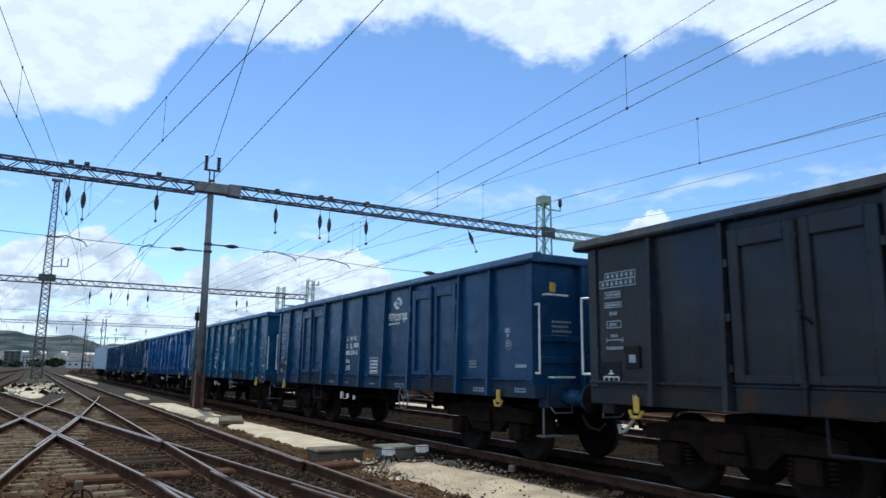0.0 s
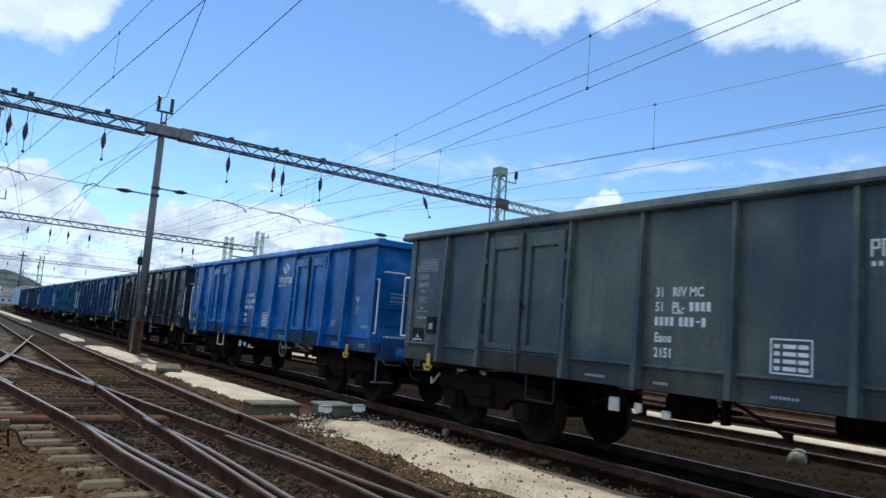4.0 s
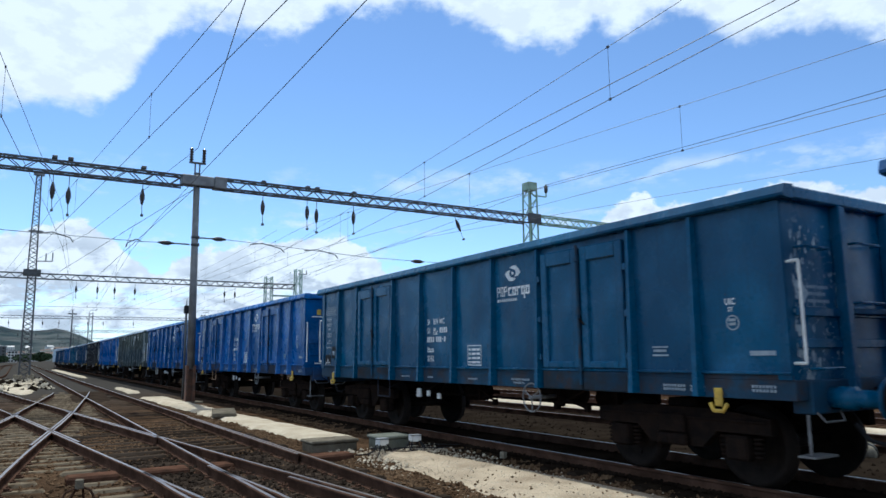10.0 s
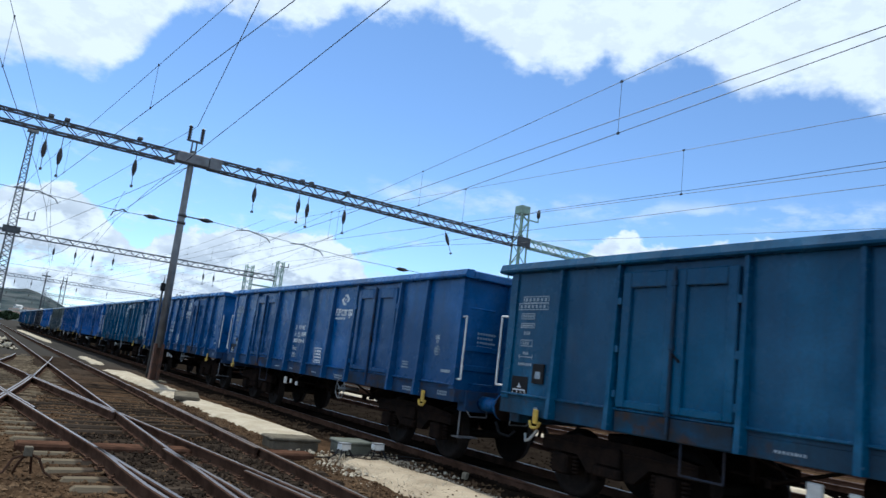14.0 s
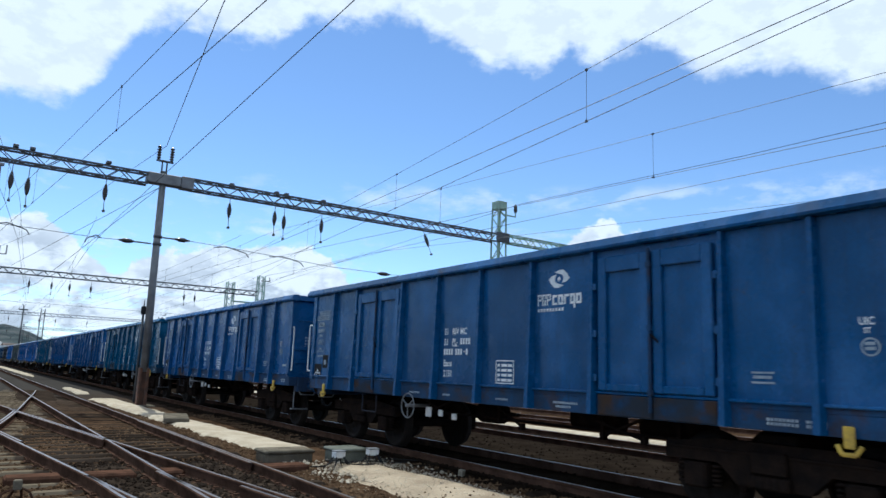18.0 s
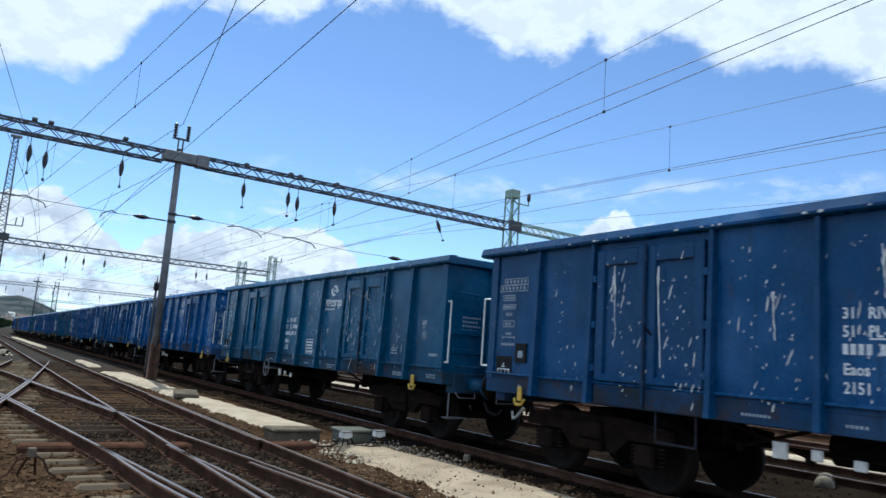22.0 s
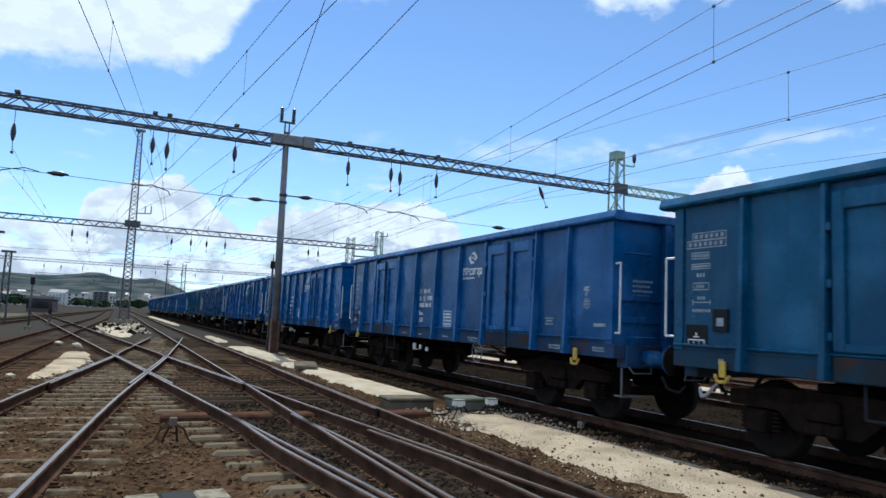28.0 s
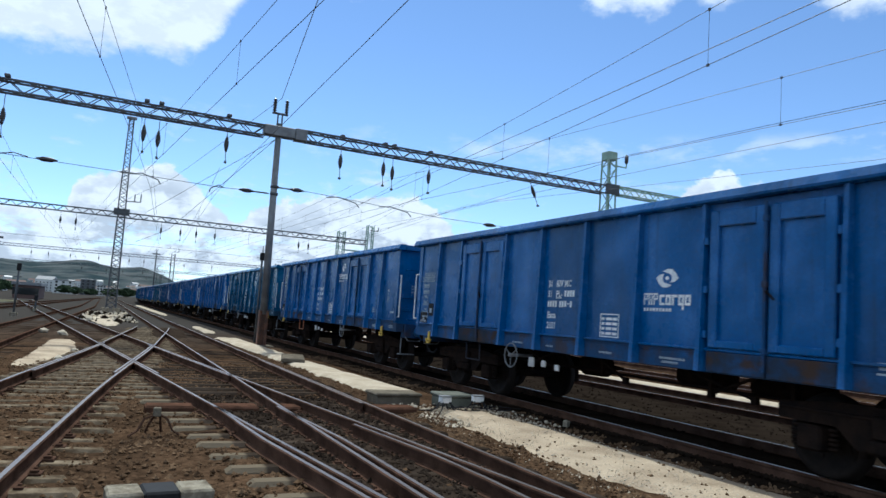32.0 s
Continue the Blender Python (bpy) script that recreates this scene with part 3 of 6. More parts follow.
def wagon_body(wg):
    part("floor", box(B(), -W + 0.051, W - 0.051, -HALF + 0.051, HALF - 0.051, 1.19, 1.25), IRON, wg, "dark wagon floor")
    for s in (-1, 1):
        part("side_sheet", box(B(), min(s * W, s * (W - 0.05)), max(s * W, s * (W - 0.05)), -HALF, HALF, 1.2501, 3.12), PAINT, wg)
        y = s * HALF
        part("end_sheet", box(B(), -W + 0.051, W - 0.051, min(y, y - s * 0.05), max(y, y - s * 0.05), 1.2501, 3.12), PAINT, wg)
    for s in (-1, 1):
        # side sill, top rail
        bm = box(B(), min(s * (W + 0.012), s * (W - 0.2)), max(s * (W + 0.012), s * (W - 0.2)), -HALF - 0.02, HALF + 0.02, 1.04, 1.2495, 0.008)
        box(bm, min(s * (W + 0.002), s * (W + 0.012)), max(s * (W + 0.002), s * (W + 0.012)), -HALF, HALF, 1.2496, 1.3)
        part("side_sill", bm, SOILPAINT, wg, "dirt-greyed side sill")
        bm = box(B(), min(s * (W + 0.002), s * (W + 0.055)), max(s * (W + 0.002), s * (W + 0.055)), -HALF, HALF, 1.301, 1.335, 0.01)
        part("side_ledge", bm, PAINT, wg)
        bm = B()
        prof = [(W - 0.07, 3.121), (W + 0.06, 3.121), (W + 0.115, 3.135), (W + 0.12, 3.165), (W + 0.08, 3.262), (W - 0.07, 3.27)]
        rings = [[bm.verts.new((s * x, y, z)) for x, z in prof] for y in (-HALF - 0.12, HALF + 0.21)]
        n = len(prof)
        for i in range(n):
            bm.faces.new((rings[0][i], rings[0][(i + 1) % n], rings[1][(i + 1) % n], rings[1][i]))
        bm.faces.new(rings[0])
        bm.faces.new(rings[1])
        bmesh.ops.recalc_face_normals(bm, faces=bm.faces)
        part("top_rail", bm, PAINT, wg)
        y = s * HALF
        bm = box(B(), -W + 0.075, W - 0.075, min(y - s * 0.07, y + s * (0.205 if s == 1 else 0.115)), max(y - s * 0.07, y + s * (0.205 if s == 1 else 0.115)), 3.121, 3.255, 0.015)
        part("end_top_rail", bm, PAINT, wg)
        bm = box(B(), -1.24, 1.24, min(y - s * 0.18, y + s * 0.05), max(y - s * 0.18, y + s * 0.05), 0.9, 1.248, 0.015)
        part("headstock", bm, SOILPAINT, wg)


def rib_mesh():
    """A pressed upright, broad at the foot and flatter towards the top, standing out along -x."""
    bm = B()
    rings = []
    for z, d, w in ((1.05, 0.14, 0.045), (1.35, 0.125, 0.04), (3.12, 0.075, 0.03)):
        rings.append([bm.verts.new(p) for p in ((0.0, -w, z), (-d, -w * 0.85, z), (-d, w * 0.85, z), (0.0, w, z))])
    for a, b in zip(rings, rings[1:]):
        for i in range(3):
            bm.faces.new((a[i], a[i + 1], b[i + 1], b[i]))
    bm.faces.new(rings[0][::-1])
    bm.faces.new(rings[-1])
    bmesh.ops.recalc_face_normals(bm, faces=bm.faces)
    return bm


def door_mesh(w):
    """A door leaf, w wide, its outer face along -x: pressed sheet in a proud frame."""
    bm = B()
    z0, z1 = 1.345, 3.02
    box(bm, -0.025, 0.02, -w / 2 + 0.05, w / 2 - 0.05, z0 + 0.05, z1 - 0.05)
    for y0, y1, a, b in ((-w / 2, -w / 2 + 0.13, z0, z1), (w / 2 - 0.13, w / 2, z0, z1), (-w / 2 + 0.1301, w / 2 - 0.1301, z1 - 0.2, z1),
                         (-w / 2 + 0.1301, w / 2 - 0.1301, z0, z0 + 0.09)):
        box(bm, -0.075, 0.0, y0, y1, a, b, 0.012)
    return bm


def wagon(left_wheel):
    wg = empty("open_freight_wagon")
    tagged(wg, category="freight wagon", group="wagons of the freight train")
    wagon_body(wg)
    ribs = part("side_rib", rib_mesh(), PAINT, wg)
    ribs.matrix_basis = pose(-W - 0.001, HALF - POSTS[0], 0)
    for s in (1, -1):
        for i, p in enumerate(POSTS):
            if s == 1 and i == 0:
                continue
            share(ribs, pose(-s * (W + 0.001), HALF - p, 0, 0, 0, 0 if s == 1 else 180), wg)
        for y in (-HALF + 0.08, HALF - 0.08):
            bm = box(B(), min(-s * (W + 0.0012), -s * (W + 0.03)), max(-s * (W + 0.0012), -s * (W + 0.03)), y - 0.075, y + 0.075, 1.25, 3.11)
            part("corner_post", bm, PAINT, wg)
    leaf = hinge = None
    for s in (1, -1):
        for a, b in DOORS:
            w = (b - a - 0.16) / 2
            for k in (0, 1):
                y = HALF - (a + 0.08 + w * (k + 0.5))
                m = pose(-s * (W + 0.002), y, 0, 0, 0, 0 if s == 1 else 180)
                if leaf is None:
                    leaf = part("door_leaf", door_mesh(w - 0.02), PAINT, wg)
                    leaf.matrix_basis = m
                else:
                    share(leaf, m, wg)
            mid = HALF - (a + b) / 2
            bm = B()
            rod(bm, (-s * (W + 0.1), mid, 1.12), (-s * (W + 0.1), mid, 3.05), 0.022, 6)
            for z in (1.35, 2.1, 2.85):
                box(bm, min(-s * (W + 0.07), -s * (W + 0.125)), max(-s * (W + 0.07), -s * (W + 0.125)), mid - 0.032, mid + 0.032, z - 0.035, z + 0.035, 0.008)
            part("locking_bar", bm, SOILPAINT, wg)
            bm = rod(B(), (-s * (W + 0.115), mid - 0.03, 2.02), (-s * (W + 0.15), mid - 0.16, 1.93), 0.014, 6)
            part("lock_handle", bm, IRON, wg, "dark door lock handle")
            for yy in (HALF - a - 0.06, HALF - b + 0.06):
                for z in (1.5, 2.05, 2.65):
                    if hinge is None:
                        hinge = part("hinge", box(B(), -0.012, 0.02, -0.028, 0.028, -0.045, 0.045, 0.006), PAINT, wg)
                        hinge.matrix_basis = pose(-s * (W + 0.08), yy, z)
                    else:
                        share(hinge, pose(-s * (W + 0.08), yy, z), wg)
            bm = box(B(), min(-s * (W + 0.014), -s * (W + 0.07)), max(-s * (W + 0.014), -s * (W + 0.07)), HALF - b + 0.09, mid - 0.012, 1.05, 1.297, 0.01)
            part("door_threshold", bm, CAKED, wg, "dirt-brown threshold flap below the doors")
            bm = box(B(), min(-s * (W + 0.014), -s * (W + 0.07)), max(-s * (W + 0.014), -s * (W + 0.07)), mid + 0.012, HALF - a - 0.09, 1.05, 1.297, 0.01)
            part("door_threshold", bm, CAKED, wg, "dirt-brown threshold flap below the doors")
        for p in (0.85, 11.9):
            bm = B()
            y = HALF - p
            box(bm, min(-s * (W + 0.04), -s * (W + 0.075)), max(-s * (W + 0.04), -s * (W + 0.075)), y - 0.05, y + 0.05, 0.95, 1.15, 0.012)
            pipe(bm, [(-s * (W + 0.06), y - 0.11, 0.98), (-s * (W + 0.075), y - 0.06, 0.9), (-s * (W + 0.075), y + 0.06, 0.9), (-s * (W + 0.06), y + 0.11, 0.98)], 0.022, 6)
            part("rope_hook", bm, YELLOW, wg, "yellow rope hook")
    # ends
    for s in (-1, 1):
        y = s * HALF
        for x in (-0.5, 0.5):
            bm = box(B(), x - 0.06, x + 0.06, min(y, y + s * 0.12), max(y, y + s * 0.12), 1.0, 3.12, 0.012)
            part("end_post", bm, PAINT, wg)
        for z, d in ((1.95, 0.035), (1.62, 0.03)):
            bm = box(B(), -W + 0.1, W - 0.1, min(y, y + s * d), max(y, y + s * d), z - 0.05, z + 0.05, 0.01)
            part("end_stiffener", bm, PAINT, wg)
        for x, z, w in ((-1.08, 2.62, 0.42), (-0.98, 1.36, 0.42), (-0.05, 2.72, 0.5), (-0.05, 2.06, 0.5)):
            bm = pipe(B(), [(x - w / 2, y + s * 0.02, z), (x - w / 2, y + s * 0.13, z), (x + w / 2, y + s * 0.13, z), (x + w / 2, y + s * 0.02, z)], 0.016)
            part("end_step", bm, PAINT, wg)
        for x in (-0.875, 0.875):
            bm = B()
            prof = [(0.12, y + s * 0.051), (0.12, y + s * 0.3), (0.09, y + s * 0.31), (0.09, y + s * 0.58), (0.2, y + s * 0.585), (0.22, y + s * 0.615), (0.02, y + s * 0.63)]
            lathe(bm, prof, 14, "y", (x, 0, 1.06))
            bmesh.ops.recalc_face_normals(bm, faces=bm.faces)
            part("buffer", bm, PAINT if s == -1 else IRON, wg)
        bm = B()
        box(bm, -0.07, 0.07, min(y, y + s * 0.35), max(y, y + s * 0.35), 0.98, 1.14, 0.02)
        pipe(bm, [(0, y + s * 0.34, 1.08), (0, y + s * 0.5, 0.98), (0, y + s * 0.62, 0.8), (0, y + s * 0.55, 0.62)], 0.03)
        part("coupling", bm, IRON, wg, "dark screw coupling")
        bm = pipe(B(), [(0.35, y + s * 0.06, 1.0), (0.37, y + s * 0.3, 0.72), (0.3, y + s * 0.5, 0.58), (0.2, y + s * 0.62, 0.62)], 0.03)
        part("brake_hose", bm, BLACKP, wg, "black brake hose")
        bm = pipe(B(), [(-0.6, y + s * 0.1, 0.78), (-0.62, y + s * 0.25, 0.62), (-0.55, y + s * 0.42, 0.58), (-0.5, y + s * 0.5, 0.68)], 0.024)
        part("air_hose", bm, WHITE if s == 1 else BLACKP, wg, "pale hanging air hose" if s == 1 else "dark hanging air hose")
        bm = pipe(B(), [(-1.2, y + s * 0.06, 0.92), (-1.16, y + s * 0.12, 0.83), (-0.82, y + s * 0.12, 0.83), (-0.78, y + s * 0.06, 0.92)], 0.011)
        part("shunter_handle", bm, GALV, wg, "grey handle under the buffer beam")
        # deep ledge between the end posts
        part("end_shelf", box(B(), -0.435, 0.435, min(y, y + s * 0.13), max(y, y + s * 0.13), 1.93, 2.0, 0.012), SOILPAINT, wg)
        bm = pipe(B(), [(-W + 0.02, y + s * 0.01, 2.46), (-W - 0.02, y + s * 0.16, 2.46), (-W - 0.02, y + s * 0.16, 1.42), (-W + 0.02, y + s * 0.01, 1.42)], 0.017)
        part("grab_rail", bm, WHITE, wg, "white corner grab rail")
        if s == 1:
            continue
        bm = B()
        pipe(bm, [(-1.3, y + s * 0.02, 0.9), (-1.3, y + s * 0.02, 0.5)], 0.016)
        box(bm, -1.34, -0.94, y - 0.09, y + 0.1, 0.475, 0.495)
        part("corner_step", bm, GALV, wg, "pale corner footstep")
    # underframe
    bm = B()
    for x in (-0.35, 0.35):
        box(bm, x - 0.06, x + 0.06, -HALF + 0.1, HALF - 0.1, 0.98, 1.19)
    for y in (-4.5, -2.2, 0, 2.2, 4.5):
        box(bm, -1.24, 1.24, y - 0.05, y + 0.05, 1.06, 1.189)
    part("underframe", bm, IRON, wg)
    part("air_reservoir", lathe(B(), [(0.05, -0.5), (0.2, -0.46), (0.2, 0.46), (0.05, 0.5)], 14, "y", (0.55, -0.6, 0.83)), IRON, wg)
    for d, w, z, h in ((4.55, 0.16, 0.72, 0.17), (4.95, 0.11, 0.75, 0.11), (5.35, 0.12, 0.72, 0.1)):
        part("brake_plate", box(B(), -1.24, -1.2, HALF - d - w, HALF - d, z, z + h, 0.01), WHITE, wg, "white brake change-over plate")
    d = 2.6 if left_wheel else 3.25
    bm = pipe(B(), [(-1.46, HALF - d, 1.04), (-1.46, HALF - d, 0.7), (-1.46, HALF - d - 0.55, 0.7), (-1.46, HALF - d - 0.55, 1.04)], 0.015)
    # hand brake wheel
    bm2 = B()
    c = Vector((-1.55, HALF - (4.45 if left_wheel else 8.65), 0.9))
    pts = [c + Vector((0, 0.21 * math.cos(t), 0.21 * math.sin(t))) for t in (2 * math.pi * i / 20 for i in range(21))]
    pipe(bm2, pts, 0.012, 5)
    for i in range(3):
        t = 2 * math.pi * i / 3 + 0.5
        rod(bm2, c, c + Vector((0, 0.21 * math.cos(t), 0.21 * math.sin(t))), 0.01, 5)
    rod(bm2, c + Vector((-0.04, 0, 0)), (-1.1, c.y, 0.9), 0.03, 8)
    part("brake_wheel", bm2, GALV, wg, "pale hand brake wheel")
    part("step_frame", bm, SOILED, wg, "soiled hanging step frame")
    part("air_reservoir", lathe(B(), [(0.05, -0.62), (0.17, -0.58), (0.17, 0.58), (0.05, 0.62)], 14, "y", (0.6, -2.1, 0.8)), IRON, wg)
    part("brake_cylinder", lathe(B(), [(0.03, -0.75), (0.05, -0.3), (0.19, -0.29), (0.2, 0.25), (0.08, 0.3)], 14, "y", (0.1, 1.6, 0.8)), IRON, wg)
    for ya, za, yb, zb in ((2.7, 1.0, 1.7, 0.72), (1.7, 1.0, 2.5, 0.74), (0.5, 1.02, -0.2, 0.7), (-1.3, 1.02, -2.6, 0.72), (-2.6, 1.0, -1.9, 0.72)):
        part("brake_lever", box(rod(B(), (-0.75, ya, za), (-0.75, yb, zb), 0.022, 6), -0.79, -0.71, yb - 0.04, yb + 0.04, zb - 0.05, zb + 0.05), IRON, wg)
    for ya in (2.9, 0.75, -1.6, -2.9):
        part("rod_hanger", box(B(), -0.46, -0.34, ya - 0.03, ya + 0.03, 0.68, 1.05), IRON, wg)
    bm = pipe(B(), [(-0.4, -4, 0.75), (-0.4, 4, 0.75)], 0.025)
    part("brake_rod", bm, IRON, wg)
    # bogies
    for y in (-4.5, 4.5):
        bogie = part("bogie", box(B(), -0.93, 0.93, y - 0.22, y + 0.22, 0.62, 0.97, 0.02), IRON, wg, "grimy two-axle bogie")
        for s in (-1, 1):
            # one cast side frame, deep in the middle and arched over the axle boxes
            bm = B()
            out = [(-1.32, 0.62), (-1.32, 0.8), (-0.6, 0.88), (0.6, 0.88), (1.32, 0.8), (1.32, 0.62), (0.62, 0.62), (0.4, 0.42), (-0.4, 0.42), (-0.62, 0.62)]
            rings = [[bm.verts.new((s * 1.0 + d, y + a, z)) for a, z in out] for d in (-0.065, 0.065)]
            for i in range(10):
                bm.faces.new((rings[0][i], rings[0][(i + 1) % 10], rings[1][(i + 1) % 10], rings[1][i]))
            bm.faces.new(rings[0])
            bm.faces.new(rings[1])
            bmesh.ops.recalc_face_normals(bm, faces=bm.faces)
            part("side_frame", bm, IRON, bogie)
            # bolster end, friction plate and brake hanger on the frame's outer face
            bm = box(B(), min(s * 1.068, s * 1.14), max(s * 1.068, s * 1.14), y - 0.2, y + 0.2, 0.56, 0.8, 0.02)
            for a in (-0.3, -0.15, 0.0, 0.15, 0.3):
                lathe(bm, [(0.06, 0.42), (0.075, 0.455), (0.06, 0.49), (0.075, 0.525), (0.06, 0.555)], 8, "z", (s * 1.11, y + a * 0.55, 0))
            part("bolster_end", bm, IRON, bogie)
            bm = box(B(), min(s * 1.067, s * 1.09), max(s * 1.067, s * 1.09), y - 1.28, y + 1.28, 0.74, 0.775, 0.006)
            part("frame_flange", bm, IRON, bogie)
            for a in (-0.5, 0.5):
                bm = rod(B(), (s * 0.86, y + a * 0.86, 0.75), (s * 0.84, y + a, 0.4), 0.025, 6)
                box(bm, s * 0.76 - 0.05, s * 0.76 + 0.05, y + a - 0.04, y + a + 0.04, 0.3, 0.58, 0.01)
                part("brake_shoe", bm, IRON, bogie)
        for s in (-1, 1):
            for a in (-0.9, 0.9):
                bm = box(B(), s * 1.0 - 0.13, s * 1.0 + 0.13, y + a - 0.15, y + a + 0.15, 0.32, 0.598, 0.03)
                lathe(bm, [(0.1, 0), (0.1, 0.06), (0.02, 0.07)], 10, "x", (s * 1.0 + 0.07 * s, y + a, 0.46))
                part("axle_box", bm, IRON, bogie)
                for d in (-0.22, 0.22):
                    bm = B()
                    for k in range(5):
                        lathe(bm, [(0.05, 0.35 + k * 0.05), (0.065, 0.365 + k * 0.05), (0.05, 0.385 + k * 0.05)], 8, "z", (s * 1.0, y + a + d, 0))
                    part("spring", bm, IRON, bogie)
        for a in (-0.9, 0.9):
            bm = B()
            rod(bm, (-1.1, 0, 0), (1.1, 0, 0), 0.075, 10)
            for s in (-1, 1):
                prof = [(0.09, 0.66), (0.36, 0.69), (0.38, 0.66), (0.49, 0.66), (0.49, 0.685), (0.46, 0.7), (0.455, 0.795), (0.38, 0.795), (0.36, 0.74), (0.13, 0.76), (0.09, 0.8)]
                lathe(bm, [(r, s * h) for r, h in prof], 24, "x")
                for k in range(4):
                    t = math.pi / 2 * k
                    rod(bm, (s * 0.725, 0.24 * math.cos(t), 0.24 * math.sin(t)), (s * 0.765, 0.24 * math.cos(t), 0.24 * math.sin(t)), 0.05, 6)
            bmesh.ops.recalc_face_normals(bm, faces=bm.faces)
            ws = part("wheelset", bm, TREAD, bogie, "worn steel wheelset")
            ws.matrix_basis = pose(0, y + a, 0.46)
    side_markings(wg)
    return wg


def bars(rows, parent, name="stencilled_bar", mat=None, x=-W - 0.006):
    """Flat painted bars on the near side; rows are (distance from the far end, width, height of the lower edge, bar height)."""
    bm = B()
    for i, (d, w, z, h) in enumerate(rows):
        y, u = HALF - d, x - 0.00012 * i
        bm.faces.new([bm.verts.new(p) for p in ((u, y, z), (u, y, z + h), (u, y - w, z + h), (u, y - w, z))][::-1])
    bmesh.ops.recalc_face_normals(bm, faces=bm.faces)
    return tagged(part(name, bm, mat or LETTER, parent), kind="stuff")


def side_markings(wg):
    x = -W - 0.006
    at = lambda d, z: (x, HALF - d, z)
    d0 = 5.38
    letters("31", 0.15, at(d0, 2.12), wg)
    letters("RIV MC", 0.15, at(d0 + 0.23, 2.12), wg)
    letters("51", 0.15, at(d0, 1.95), wg)
    letters("PL-", 0.15, at(d0 + 0.23, 1.95), wg)
    # owner's code and running number: plain bars
    rows = [(d0 + 0.46 + i * 0.072, 0.05, 1.955, 0.1) for i in range(4)]
    rows += [(d0 + i * 0.07, 0.048, 1.785, 0.1) for i in range(4)] + [(d0 + 0.33 + i * 0.07, 0.048, 1.785, 0.1) for i in range(3)]
    rows += [(d0 + 0.55, 0.05, 1.83, 0.02), (d0 + 0.62, 0.048, 1.785, 0.1)]
    rows += [(d0 + 0.24, 0.15, 1.925, 0.015)]
    bars(rows, wg, "number_bar")
    letters("Eaos", 0.15, at(d0, 1.6), wg)
    letters("2151", 0.15, at(d0, 1.43), wg)
    # framed tare panel
    a, z = 6.78, 1.36
    rows = [(a, 0.42, z, 0.016), (a, 0.42, z + 0.33, 0.016), (a, 0.016, z, 0.33), (a + 0.404, 0.016, z, 0.346)]
    for i in range(4):
        rows += [(a + 0.04, 0.06, z + 0.035 + 0.072 * i, 0.04), (a + 0.13, 0.13, z + 0.035 + 0.072 * i, 0.04), (a + 0.28, 0.1, z + 0.035 + 0.072 * i, 0.04)]
    bars(rows, wg, "tare_panel")
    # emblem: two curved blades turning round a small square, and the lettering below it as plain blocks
    bm = B()
    cx, cz = HALF - 8.13, 2.83
    blade = [(-0.09, 0.095), (0.0, 0.125), (0.09, 0.12), (0.16, 0.06), (0.205, -0.005), (0.14, -0.05)]
    inner = [(-0.09, 0.095), (0.0, 0.07), (0.055, 0.055), (0.08, 0.02), (0.085, -0.02), (0.05, -0.06)]
    for s in (1, -1):
        for a, b, c, d in zip(blade, blade[1:], inner[1:], inner):
            pts = [q for k, q in enumerate((a, b, c, d)) if q not in (a, b, c, d)[:k]]
            bm.faces.new([bm.verts.new((x - (0.0004 if s < 0 else 0), cx - s * u, cz + s * v)) for u, v in pts])
    bm.faces.new([bm.verts.new((x, cx + u, cz + v)) for u, v in ((0.04, 0), (0, 0.036), (-0.04, 0), (0, -0.036))])
    bmesh.ops.recalc_face_normals(bm, faces=bm.faces)
    part("emblem", bm, LETTER, wg, "white swirled owner's emblem")
    d, z = 7.7, 2.47
    rows = []
    for i in range(3):       # three open capitals
        e = d + i * 0.095
        rows += [(e, 0.022, z, 0.16), (e, 0.075, z + 0.14, 0.02), (e + 0.06, 0.02, z + 0.08, 0.08)] + ([(e, 0.075, z + 0.07, 0.02)] if i != 1 else [(e + 0.045, 0.025, z, 0.08)])
    for i in range(5):       # five bold round letters
        e = d + 0.3 + i * 0.115
        rows += [(e, 0.034, z, 0.14), (e, 0.1, z + 0.105, 0.035)]
        rows += [(e, 0.1, z, 0.032)] if i != 2 else []
        rows += [(e + 0.066, 0.034, z - (0.06 if i == 3 else 0), 0.14 + (0.06 if i == 3 else 0))] if i not in (0, 2) else []
    rows += [(d + 0.01 + i * 0.06, 0.034, z - 0.085, 0.045) for i in range(9)]
    bars(rows, wg, "owner_lettering")
    # far-end stencils
    def framed(d, w, z, h, t=0.014):
        return [(d, w, z, t), (d, w, z + h - t, t), (d, t, z, h), (d + w - t, t, z, h)]
    rows = []
    for r, z in ((0, 2.66), (1, 2.56)):
        rows += framed(0.2 + 0.1 * (1 - r), 0.66 - 0.1 * (1 - r), z, 0.105)
        rows += [(0.24 + 0.1 * (1 - r) + i * 0.085, 0.05, z + 0.028, 0.05) for i in range(7 - (1 - r))]
    rows += framed(0.29, 0.3, 2.42, 0.09) + [(0.33 + i * 0.05, 0.035, 2.445, 0.04) for i in range(5)]
    rows += framed(0.29, 0.32, 2.29, 0.075) + [(0.32, 0.26, 2.315, 0.025)]
    rows += [(0.38 + i * 0.05, 0.035, 2.19, 0.05) for i in range(3)]
    rows += framed(0.32, 0.27, 2.02, 0.1) + [(0.37 + i * 0.05, 0.035, 2.045, 0.045) for i in range(3)]
    rows += [(0.31, 0.3, 1.86, 0.014), (0.31, 0.014, 1.83, 0.07), (0.6, 0.014, 1.83, 0.07)] + [(0.4 + i * 0.045, 0.03, 1.9, 0.04) for i in range(3)]
    rows += [(0.31 + i * 0.045, 0.03, 1.74, 0.04) for i in range(7)]
